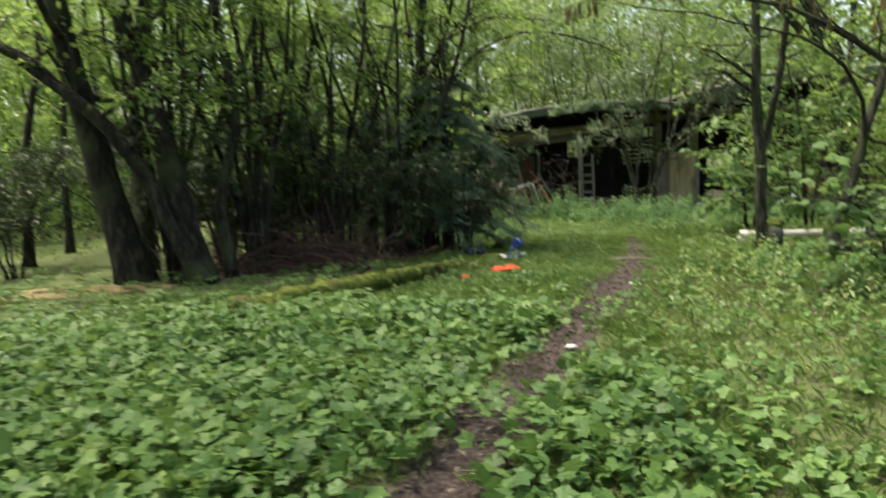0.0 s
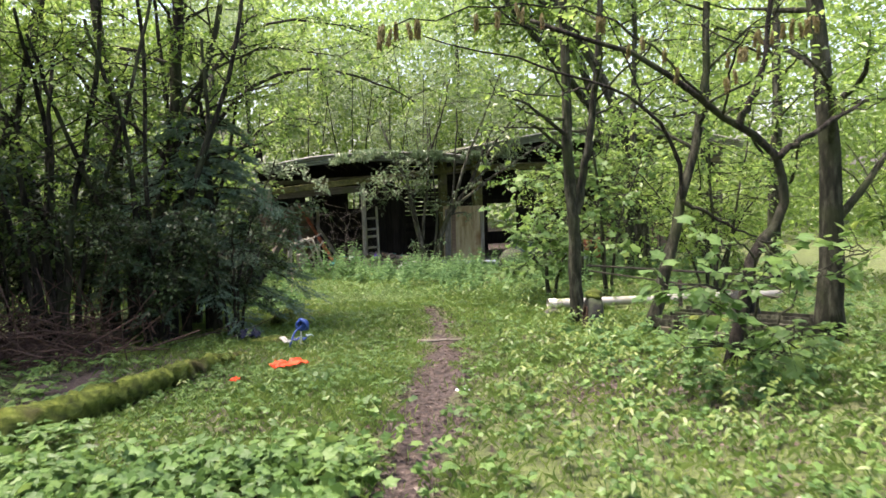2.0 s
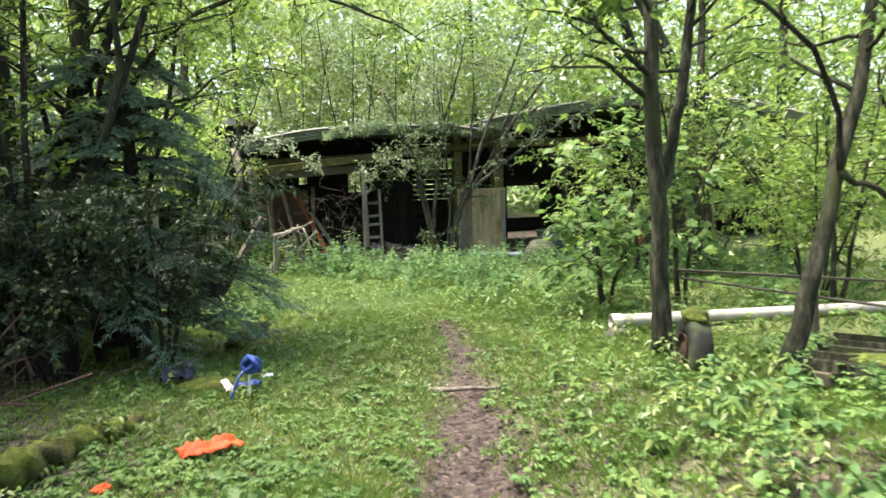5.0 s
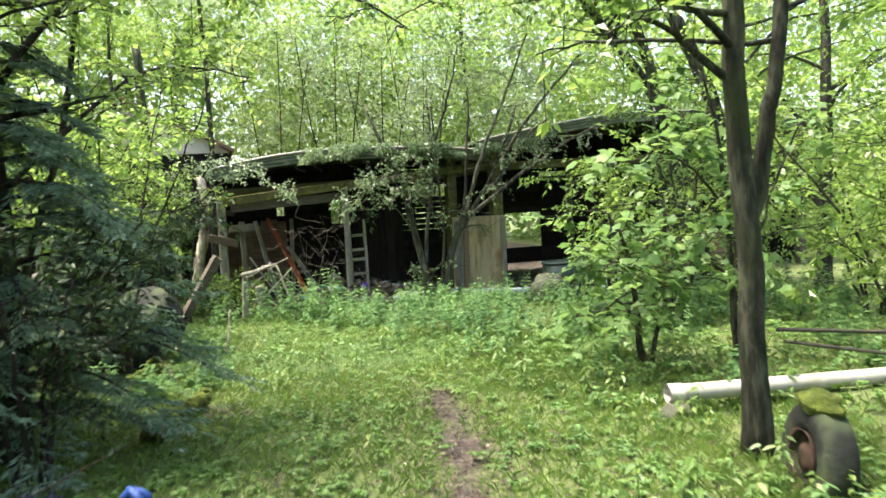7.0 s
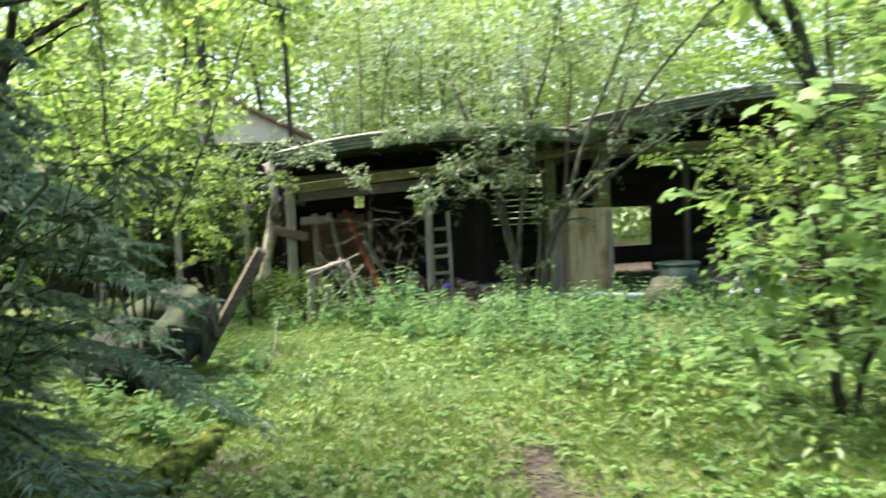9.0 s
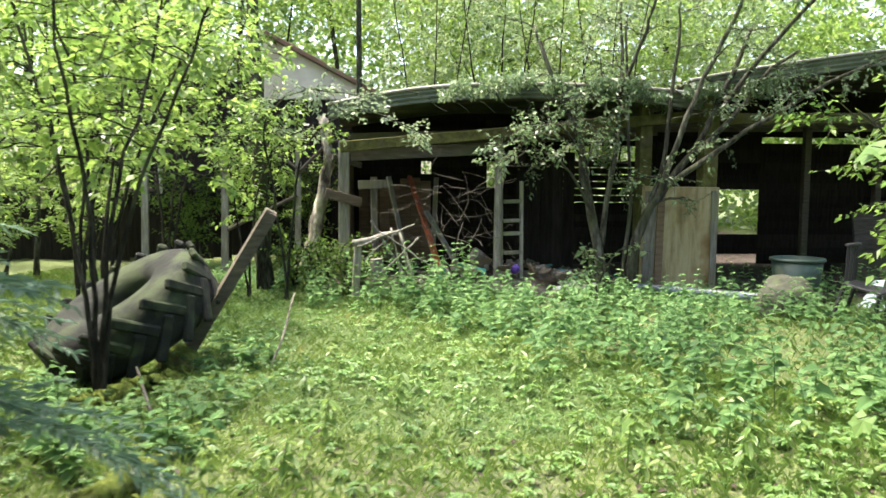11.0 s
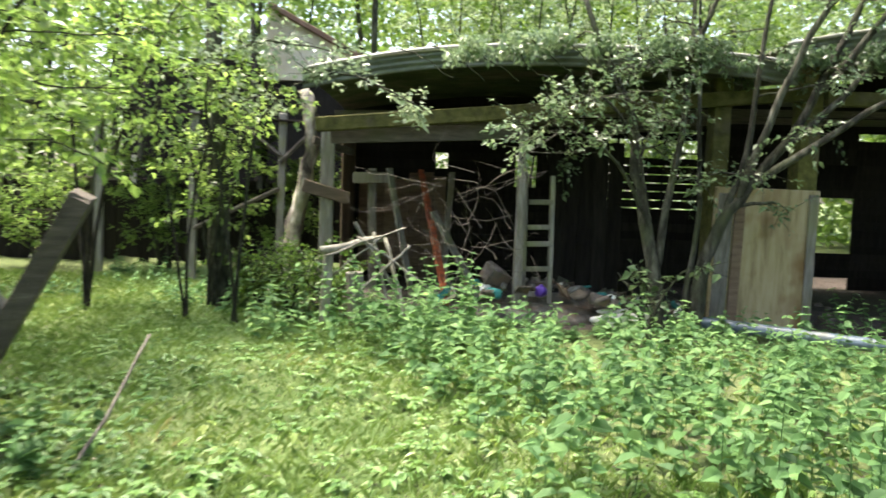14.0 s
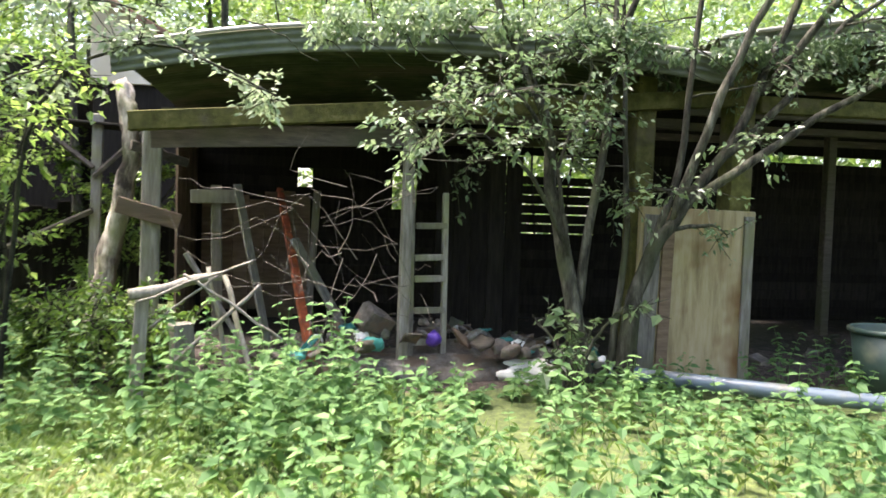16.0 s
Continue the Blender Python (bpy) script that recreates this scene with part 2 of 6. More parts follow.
LITTER = leafy("fallen_leaves", [(0.0, (0.018, 0.013, 0.011)), (0.5, (0.055, 0.04, 0.032)), (0.78, (0.14, 0.11, 0.088)), (0.95, (0.5, 0.46, 0.4))], 0.1, 0.8, 0.2)

RUST_BROWN = surface("rust_brown_steel", [(0.3, (0.02, 0.014, 0.011)), (0.55, (0.06, 0.036, 0.025)), (0.75, (0.12, 0.075, 0.05))], 8, (4, (0.06, 0.05, 0.04), 0.5, 0.7), 0.85, 0.1, 0.4)


# ---- mesh helpers ----
rng = np.random.default_rng(7)


def solid(name, verts, faces, material, smooth=False):
    """A mesh from arrays; all faces have the same number of corners, or it is a list of such arrays."""
    me = bpy.data.meshes.new(name)
    verts = np.asarray(verts, dtype=np.float32)
    groups = faces if isinstance(faces, list) else [faces]
    groups = [np.asarray(f, dtype=np.int32) for f in groups if len(f)]
    loops = np.concatenate([f.ravel() for f in groups])
    counts = np.concatenate([np.full(len(f), f.shape[1], dtype=np.int32) for f in groups])
    starts = np.concatenate([[0], np.cumsum(counts)[:-1]]).astype(np.int32)
    me.vertices.add(len(verts)), me.loops.add(len(loops)), me.polygons.add(len(counts))
    me.vertices.foreach_set("co", verts.ravel())
    me.loops.foreach_set("vertex_index", loops)
    me.polygons.foreach_set("loop_start", starts)
    me.polygons.foreach_set("use_smooth", np.full(len(counts), smooth))
    me.materials.append(material)
    me.update(calc_edges=True)
    return me


def part(name, data, material, parent, label=""):
    """Links a bmesh or a mesh as one object under a thing or a part, in the thing's own space."""
    if isinstance(data, bmesh.types.BMesh):
        me = bpy.data.meshes.new(name)
        data.to_mesh(me)
        data.free()
        me.materials.append(material)
        data = me
    ob = new(name, data)
    ob.parent = parent
    return tagged(ob, label)


def thing(name, label, category, m=None, group="", kind=""):
    ob = new(name)
    ob.empty_display_size = 0.1
    ob.matrix_world = m if m is not None else Matrix()
    return tagged(ob, label, category, group, kind)


def one(name, data, material, label, category, m=None, group="", kind=""):
    """A thing of a single mesh."""
    ob = part(name, data, material, None)
    ob.matrix_world = m if m is not None else Matrix()
    return tagged(ob, label, category, group, kind)


def merge(pieces):
    """Joins (verts, faces) pairs with faces of one kind."""
    vs, fs, k = [], [], 0
    for v, f in pieces:
        vs.append(v)
        fs.append(np.asarray(f) + k)
        k += len(v)
    return np.concatenate(vs), np.concatenate(fs)


def tube(points, radii, sides=8, rough=0.0, cap=True):
    """A tapering limb along points; rough makes it knobbly."""
    p = np.asarray(points, dtype=float)
    radii = np.atleast_1d(np.asarray(radii, dtype=float))
    r = radii if len(radii) == len(p) else np.linspace(radii[0], radii[-1], len(p))
    d = np.gradient(p, axis=0)
    d /= np.linalg.norm(d, axis=1)[:, None] + 1e-9
    ref = np.where(np.abs(d[:, 2:3]) > 0.9, np.array([[1.0, 0, 0]]), np.array([[0, 0, 1.0]]))
    if (np.abs(d[:, 2]) > 0.9).any():
        ref = np.tile([[0.35, 0.93, 0.06]], (len(p), 1))
    u = np.cross(d, ref)
    u /= np.linalg.norm(u, axis=1)[:, None] + 1e-9
    w = np.cross(d, u)
    a = np.arange(sides) / sides * 2 * np.pi
    rad = r[:, None] * (1 + rough * rng.uniform(-1, 1, (len(p), sides)))
    v = p[:, None, :] + rad[..., None] * (np.cos(a)[None, :, None] * u[:, None, :] + np.sin(a)[None, :, None] * w[:, None, :])
    v = v.reshape(-1, 3)
    i = np.arange(len(p) - 1)[:, None] * sides
    j = np.arange(sides)[None, :]
    k = (j + 1) % sides
    f = np.stack([i + j, i + k, i + sides + k, i + sides + j], -1).reshape(-1, 4)
    if cap:
        n = len(v)
        v = np.concatenate([v, p[:1], p[-1:]])
        q = np.arange(sides)
        c0 = np.stack([np.full(sides, n), (q + 1) % sides, q, np.full(sides, n)], -1)
        e = (len(p) - 1) * sides
        c1 = np.stack([np.full(sides, n + 1), e + q, e + (q + 1) % sides, np.full(sides, n + 1)], -1)
        return v, [f, c0[:, :3], c1[:, :3]]
    return v, f


def limb_mesh(name, points, radii, material, sides=8, rough=0.06):
    v, f = tube(points, radii, sides, rough)
    return solid(name, v, f, material, True)


def curve_points(points, n=14, wobble=0.0):
    """A smooth line through the given points."""
    p = np.asarray(points, dtype=float)
    if len(p) == 2:
        out = p[0] + (p[1] - p[0]) * np.linspace(0, 1, n)[:, None]
    else:
        t = np.linspace(0, len(p) - 1.001, n)
        i = t.astype(int)
        s = (t - i)[:, None]
        g = lambda k: p[np.clip(k, 0, len(p) - 1)]
        a, b, c, d = g(i - 1), g(i), g(i + 1), g(i + 2)
        out = 0.5 * (2 * b + (c - a) * s + (2 * a - 5 * b + 4 * c - d) * s ** 2 + (3 * b - a - 3 * c + d) * s ** 3)
    if wobble:
        w = rng.normal(0, wobble, out.shape)
        w[0] = 0
        out = out + w
    return out


def unit(v):
    return v / (np.linalg.norm(v, axis=-1, keepdims=True) + 1e-9)


def leaves(P, D, length, width, fold=0.12, droop=0.15, broad=False, flat=0.5):
    """Folded leaves at P along D; flat 1 keeps their faces up."""
    n = len(P)
    L = np.broadcast_to(length, (n,))[:, None]
    W = np.broadcast_to(width, (n,))[:, None]
    D = unit(D)
    up = unit(np.array([[0, 0, 1.0]]) * flat + rng.normal(0, 1, (n, 3)) * (1 - flat) + 1e-4)
    S = unit(np.cross(D, up))
    U = np.cross(S, D)
    tip = P + D * L - np.array([[0, 0, 1.0]]) * L * droop
    if not broad:
        l = P + D * L * 0.42 - S * W * 0.5 + U * W * fold
        r = P + D * L * 0.42 + S * W * 0.5 + U * W * fold
        v = np.stack([P, l, tip, r], 1).reshape(-1, 3)
        k = np.arange(n)[:, None] * 4
        f = np.concatenate([k + np.array([[0, 2, 1]]), k + np.array([[0, 3, 2]])])
    else:
        l1 = P + D * L * 0.16 - S * W * 0.42 + U * W * fold * 0.8
        l2 = P + D * L * 0.55 - S * W * 0.44 + U * W * fold - np.array([[0, 0, 1.0]]) * L * droop * 0.3
        r1 = P + D * L * 0.16 + S * W * 0.42 + U * W * fold * 0.8
        r2 = P + D * L * 0.55 + S * W * 0.44 + U * W * fold - np.array([[0, 0, 1.0]]) * L * droop * 0.3
        v = np.stack([P, l1, l2, tip, r2, r1], 1).reshape(-1, 3)
        k = np.arange(n)[:, None] * 6
        f = np.concatenate([k + np.array([[a, b, c]]) for a, b, c in ((0, 2, 1), (0, 3, 2), (0, 4, 3), (0, 5, 4))])
    return v, f


LOBES = [(180, 0.22), (138, 0.48), (98, 0.37), (58, 0.56), (30, 0.43), (0, 0.66), (-30, 0.43), (-58, 0.56), (-98, 0.37), (-138, 0.48)]


def lobed(P, D, length, flat=0.7, droop=0.2):
    """Hand-shaped leaves of five lobes at P along D, a little cupped, their lobes drooping."""
    n = len(P)
    L = np.broadcast_to(length, (n,))[:, None]
    D = unit(D)
    up = unit(np.array([[0, 0, 1.0]]) * flat + rng.normal(0, 1, (n, 3)) * (1 - flat) + 1e-4)
    S = unit(np.cross(D, up))
    U = np.cross(S, D)
    rings = [P + D * L * 0.26]
    for deg, r in LOBES:
        a = math.radians(deg)
        rings.append(P + (D * (0.26 + r * math.cos(a)) + S * r * math.sin(a) + U * (0.06 * abs(math.sin(a)) - droop * r * r)) * L)
    v = np.stack(rings, 1).reshape(-1, 3)
    k = np.arange(n)[:, None] * 11
    f = np.concatenate([k + np.array([[0, 1 + j, 1 + (j + 1) % 10]]) for j in range(10)])
    return v, f


def box(bm, size, m=None, bevel=0.006, jitter=0.0):
    """A worn block, added to bm."""
    r = bmesh.ops.create_cube(bm, size=1.0)
    vs = r["verts"]
    bmesh.ops.scale(bm, vec=size, verts=vs)
    if bevel:
        es = list({e for v in vs for e in v.link_edges})
        out = bmesh.ops.bevel(bm, geom=es, offset=min(bevel, min(size) * 0.3), segments=1, affect="EDGES")
        vs = list({v for f in out["faces"] for v in f.verts} | {v for v in vs if v.is_valid})
    for v in vs:
        if jitter:
            v.co += Vector(rng.uniform(-jitter, jitter, 3))
    if m is not None:
        bmesh.ops.transform(bm, matrix=m, verts=vs)
    return bm


def block(size, m=None, bevel=0.006, jitter=0.0):
    return box(bmesh.new(), size, m, bevel, jitter)


def between(a, b, roll=0.0):
    """The pose of a piece whose long z axis runs from a to b, at its middle, and its length."""
    a, b = Vector(a), Vector(b)
    q = (b - a).to_track_quat("Z", "Y").to_matrix().to_4x4()
    return Matrix.Translation((a + b) / 2) @ q @ pose(0, 0, 0, 0, 0, roll), (b - a).length


def board(a, b, w, d, roll=0.0, bevel=0.006, jitter=0.003):
    m, n = between(a, b, roll)
    return block((w, d, n), m, bevel, jitter)


def lathe(profile, sides=24):
    """Turns (radius, height) pairs round z."""
    pr = np.asarray(profile, dtype=float)
    a = np.arange(sides) / sides * 2 * np.pi
    v = np.stack([pr[:, None, 0] * np.cos(a), pr[:, None, 0] * np.sin(a), np.repeat(pr[:, 1:2], sides, 1)], -1).reshape(-1, 3)
    i = np.arange(len(pr) - 1)[:, None] * sides
    j = np.arange(sides)[None, :]
    k = (j + 1) % sides
    return v, np.stack([i + j, i + k, i + sides + k, i + sides + j], -1).reshape(-1, 4)


def lump(size, seed=0, detail=3, rough=0.25):
    """A boulder-like lump."""
    bm = bmesh.new()
    bmesh.ops.create_icosphere(bm, subdivisions=detail, radius=1.0)
    for v in bm.verts:
        k = 1 + rough * noise.noise(v.co * 1.3 + Vector((seed, 0, 0))) + rough * 0.4 * noise.noise(v.co * 4 + Vector((seed, 3, 0)))
        v.co = Vector((v.co.x * size[0], v.co.y * size[1], v.co.z * size[2])) * k
    for f in bm.faces:
        f.smooth = True
    return bm


# ---- ground ----
GY, GZ = (-50, 0, 3, 6, 10, 13, 17, 22, 30, 80), (-0.3, -0.1, -0.03, -0.15, -0.33, -0.42, -0.58, -0.72, -0.75, -0.75)


def ground(x, y):
    x, y = np.asarray(x, dtype=float), np.asarray(y, dtype=float)
    z = np.interp(y, GY, GZ)
    z = z + 0.02 * np.sin(x * 2.1 + y * 0.7) + 0.018 * np.sin(x * 0.9 - y * 1.7 + 1.0) + 0.01 * np.sin(x * 5.3 + y * 4.1)
    return z


TRAIL = [(-0.3, -6), (-0.25, 1.0), (-0.04, 2.7), (0.18, 3.33), (0.38, 3.97), (0.84, 5.2), (1.45, 6.83), (1.9, 7.97), (2.4, 9.3), (2.75, 10.57), (3.02, 11.5), (3.3, 12.9)]
SEEDLINGS = [(2.15, 14.4, 0.3), (3.95, 12.6, 0.34), (4.4, 12.3, 0.3), (3.7, 14.0, 0.36), (4.2, 13.8, 0.33), (2.0, 13.9, 0.26), (4.9, 13.1, 0.3), (3.4, 15.6, 0.4), (2.55, 15.0, 0.34), (4.6, 9.0, 0.3), (3.5, 8.2, 0.28), (4.0, 7.6, 0.26), (3.7, 9.9, 0.26)]
TRODDEN = [(3.3, 12.9), (3.1, 14.7), (2.9, 16.3), (2.0, 18.1), (1.3, 20.0), (0.4, 22.0), (-0.5, 26.0)]


def to_line(x, y, line):
    """Distance from points to a line on the plan."""
    best = np.full(np.shape(x), 1e9)
    for (ax, ay), (bx, by) in zip(line, line[1:]):
        t = np.clip(((x - ax) * (bx - ax) + (y - ay) * (by - ay)) / ((bx - ax) ** 2 + (by - ay) ** 2), 0, 1)
        best = np.minimum(best, np.hypot(x - ax - t * (bx - ax), y - ay - t * (by - ay)))
    return best


def ground_sheet():
    gx = np.concatenate([np.linspace(-600, -20, 12), np.linspace(-16, 18, 228), np.linspace(24, 600, 12)])
    gy = np.concatenate([np.linspace(-600, -14, 12), np.linspace(-8, 30, 255), np.linspace(36, 700, 12)])
    X, Y = np.meshgrid(gx, gy)
    Z = ground(X, Y)
    wild = np.clip(rng.normal(0, 1, X.shape), -2, 2) * 0.008
    trail = np.exp(-(to_line(X, Y, TRAIL) / 0.24) ** 2)
    v = np.stack([X, Y, Z + wild - 0.035 * trail], -1).reshape(-1, 3)
    nx, ny = len(gx), len(gy)
    i = np.arange(ny - 1)[:, None] * nx + np.arange(nx - 1)[None, :]
    f = np.stack([i, i + 1, i + nx + 1, i + nx], -1).reshape(-1, 4)
    m, nt, ln, bs = nodes_of("woodland_floor")
    n1 = noise_tex(nt, ln, 22, 8, 0.7)
    n2 = noise_tex(nt, ln, 1.3, 4, 0.6)
    earth = ramp(nt, [(0.36, (0.014, 0.01, 0.009)), (0.5, (0.048, 0.033, 0.028)), (0.61, (0.1, 0.075, 0.062)), (0.72, (0.3, 0.26, 0.22))])
    green = ramp(nt, [(0.34, (0.025, 0.032, 0.012)), (0.5, (0.07, 0.095, 0.025)), (0.66, (0.13, 0.165, 0.045)), (0.76, (0.2, 0.19, 0.1))])
    ln.new(n1.outputs["Fac"], earth.inputs["Fac"])
    ln.new(n1.outputs["Fac"], green.inputs["Fac"])
    at = nt.new("ShaderNodeAttribute")
    at.attribute_name = "bare"
    ad = nt.new("ShaderNodeMath")
    ad.operation = "MULTIPLY_ADD"
    ad.inputs[1].default_value = 0.9
    ln.new(n2.outputs["Fac"], ad.inputs[0])
    ln.new(at.outputs["Fac"], ad.inputs[2])
    sp = ramp(nt, [(0.52, (0, 0, 0)), (0.78, (1, 1, 1))])
    ln.new(ad.outputs[0], sp.inputs["Fac"])
    mx = nt.new("ShaderNodeMixRGB")
    ln.new(sp.outputs[0], mx.inputs["Fac"])
    ln.new(green.outputs[0], mx.inputs["Color1"])
    ln.new(earth.outputs[0], mx.inputs["Color2"])
    ln.new(mx.outputs[0], bs.inputs["Base Color"])
    bs.inputs["Roughness"].default_value = 0.95
    b = nt.new("ShaderNodeBump")
    b.inputs["Strength"].default_value, b.inputs["Distance"].default_value = 0.8, 0.03
    ln.new(n1.outputs["Fac"], b.inputs["Height"])
    ln.new(b.outputs[0], bs.inputs["Normal"])
    me = solid("ground", v, f, m, True)
    ragged = 0.2 + 0.06 * np.sin(X * 3.1 + Y * 2.3) + 0.04 * np.sin(Y * 5.7)
    bare = np.exp(-(to_line(X, Y, TRAIL) / (ragged * np.interp(Y, [8, 11], [1.0, 0.62]))) ** 2) * np.interp(Y, [6, 9, 13], [0.62, 0.5, 0.24]) + 0.12 * np.exp(-(to_line(X, Y, TRODDEN) / 0.35) ** 2)
    bare += 0.4 * np.exp(-((X + 1.0) / 1.0) ** 2 - ((Y - 9.3) / 1.3) ** 2)
    bare += 0.32 * np.exp(-((X - 3.4) / 1.5) ** 2 - ((Y - 7.6) / 2.2) ** 2) + 0.22 * np.exp(-((X - 0.3) / 0.9) ** 2 - ((Y - 8.6) / 1.8) ** 2)
    bare += 0.5 * np.exp(-((X - 1.35) / 0.35) ** 2 - ((Y - 13.2) / 0.5) ** 2)
    bare += 0.45 * np.exp(-((X + 2.2) / 1.9) ** 2 - ((Y - 12.2) / 1.7) ** 2)
    bare += 0.9 * ((Y > 21.3) & (X > 1.5) & (X < 15))
    at2 = me.attributes.new("bare", "FLOAT", "POINT")
    at2.data.foreach_set("value", bare.astype(np.float32).ravel())
    ob = new("ground", me)
    tagged(ob, "woodland floor of grass, moss and a trodden earth path", "ground", kind="structure")


ground_sheet()


# ---- the open shed ----
FRONT, BACK, BASE = 21.8, 26.0, -0.74


def arch_roof(name, x0, x1, z0, z1, rise, parent, y0=21.35, y1=26.4, back=0.0):
    """A bowed roof of corrugated sheet, its ribs along the bow; back sets the front edge's first end further in."""
    s = np.linspace(0, 1, 36)
    nx, ny = len(s), 150
    front = y0 + back * (1 - s)
    xs = x0 + (x1 - x0) * s
    bow = z0 + (z1 - z0) * s + rise * 4 * s * (1 - s)
    u = np.linspace(0, 1, ny)[:, None]
    Y = front[None, :] + (y1 - front[None, :]) * u
    X = np.repeat(xs[None, :], ny, 0)
    Z = bow[None, :] + 0.022 * np.sin(u * (y1 - y0) * 2 * np.pi / 0.146) + 0.015 * np.sin(X * 1.7 + Y)
    top = np.stack([X, Y, Z], -1).reshape(-1, 3)
    low = top - np.array([[0, 0, 0.02]])
    i = (np.arange(ny - 1)[:, None] * nx + np.arange(nx - 1)[None, :])
    f = np.stack([i, i + 1, i + nx + 1, i + nx], -1).reshape(-1, 4)
    g = f[:, ::-1] + nx * ny
    j = np.arange(nx - 1)
    edge = np.stack([j, j + nx * ny, j + 1 + nx * ny, j + 1], -1)
    part(name, solid(name, np.concatenate([top, low]), [np.concatenate([f, g, edge])], ROOFING, True), ROOFING, parent, "bowed mossy corrugated roof sheet")
    lip = bow + 0.015 * np.sin(xs * 1.7 + front)
    prof = np.linspace(0, 1, 13)
    fv = np.stack([np.tile(xs, (13, 1)), front[None, :] + (0.07 * prof + 0.014 * np.sin(prof * 6 * np.pi) - 0.03)[:, None], lip[None, :] - 0.01 - 0.2 * prof[:, None]], -1).reshape(-1, 3)
    bk = fv + np.array([[0, 0.012, 0]])
    q = (np.arange(12)[:, None] * nx + np.arange(nx - 1)[None, :])
    ff = np.stack([q, q + nx, q + nx + 1, q + 1], -1).reshape(-1, 4)
    part("edge_sheet", solid("edge_sheet", np.concatenate([fv, bk]), [np.concatenate([ff, ff[:, ::-1] + len(fv)])], SHEET, True), SHEET, parent, "ribbed grey-green edge sheet")
    part("roof_edge", solid("roof_edge", *tube(np.stack([xs, front - 0.045, lip + 0.012], -1), 0.02, 6), PIPE_WHITE, True), PIPE_WHITE, parent, "pale metal edge strip")


def open_shed():
    shed = thing("open_shed", "derelict open-fronted timber shed with bowed corrugated roofs", "shed")
    for x, w, z, mat in ((4.15, 0.1, 1.74, WOOD_GREY), (6.42, 0.2, 2.2, MOSSY_WOOD), (7.44, 0.24, 2.4, MOSSY_WOOD), (12.2, 0.2, 2.6, WOOD_DARK), (15.6, 0.22, 2.5, WOOD_DARK)):
        part("front_post", block((w, w, z - BASE + 0.1), pose(x, FRONT, (z + BASE - 0.1) / 2, 0, 0.5, 3), 0.012, 0.006), mat, shed)
    part("corner_post", block((0.17, 0.16, 2.45), pose(1.72, 22.86, 0.45, 0, 0.5, 3), 0.012, 0.006), WOOD_GREY, shed)
    part("beam", board((1.75, FRONT - 0.1, 1.51), (7.42, FRONT - 0.1, 2.05), 0.17, 0.1, 90, 0.012, 0.008), MOSSY_WOOD, shed, "moss-covered front beam")
    part("beam", board((7.6, FRONT - 0.1, 2.0), (15.6, FRONT - 0.1, 2.1), 0.17, 0.1, 90, 0.012, 0.008), MOSSY_WOOD, shed)
    part("fascia", board((1.9, FRONT + 0.05, 1.4), (4.1, FRONT + 0.05, 1.52), 0.18, 0.03, 90), WOOD_DARK, shed)
    arch_roof("roof", 1.55, 7.1, 2.16, 2.28, 0.25, shed, 21.3, 26.4, 0.6)
    arch_roof("roof", 6.95, 16.2, 2.5, 2.62, 0.52, shed)
    for y in (22.9, 24.2, 25.4):
        part("rafter", board((1.8, y, 1.75), (7.5, y, 1.95), 0.1, 0.07, 90), WOOD_DARK, shed)
        part("rafter", board((7.5, y, 2.1), (15.6, y, 2.2), 0.1, 0.07, 90), WOOD_DARK, shed)
    # back wall, board by board, with its openings
    spans = ((1.7, 3.12, ()), (3.12, 3.35, ((1.18, 1.42),)), (3.35, 4.5, ()), (4.5, 4.88, ((0.85, 1.42),)), (4.88, 6.1, ()), (6.1, 7.7, ((1.5, 1.72),)),
             (7.7, 9.36, ()), (9.36, 10.45, ((-0.04, 0.88),)), (10.45, 12.8, ((1.84, 1.95),)), (12.8, 16.0, ()))
    for x0, x1, holes in spans:
        z = BASE - 0.05
        while z < 2.9:
            slatted = 5.5 < x0 < 7.6 and z > 0.4
            h = 0.125 if slatted else 0.152
            mid = z + h / 2
            if not any(a < mid < b for a, b in holes) and not (x0 == 9.36 and z < -0.55) and mid < 2.3 + 0.06 * x0:
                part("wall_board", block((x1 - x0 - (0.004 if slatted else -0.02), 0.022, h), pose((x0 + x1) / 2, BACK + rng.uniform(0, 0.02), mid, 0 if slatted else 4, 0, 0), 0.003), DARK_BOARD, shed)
            z += h + (0.022 if slatted else -0.012)
    # side and middle walls
    for x in (15.9,):
        for y in np.arange(22.1, 26, 0.2):
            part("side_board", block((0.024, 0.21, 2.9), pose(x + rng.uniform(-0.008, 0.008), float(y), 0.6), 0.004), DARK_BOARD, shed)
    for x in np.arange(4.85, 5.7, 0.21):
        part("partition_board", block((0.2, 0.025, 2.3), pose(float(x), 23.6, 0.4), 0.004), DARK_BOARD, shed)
    for x in (10.55, 12.0, 13.6):
        part("inner_post", block((0.13, 0.13, 2.9), pose(x, 24.4, 0.7), 0.01), WOOD_DARK, shed)
    # low boarded front of the further bay
    for k, z in enumerate((-0.62, -0.42, -0.22, -0.02, 0.18)):
        part("front_board", block((3.4 - 0.1 * k, 0.03, 0.19), pose(11.9 + 0.05 * k, FRONT - 0.12, z, 0, rng.uniform(-1, 1), 0), 0.005), WOOD_BROWN, shed)
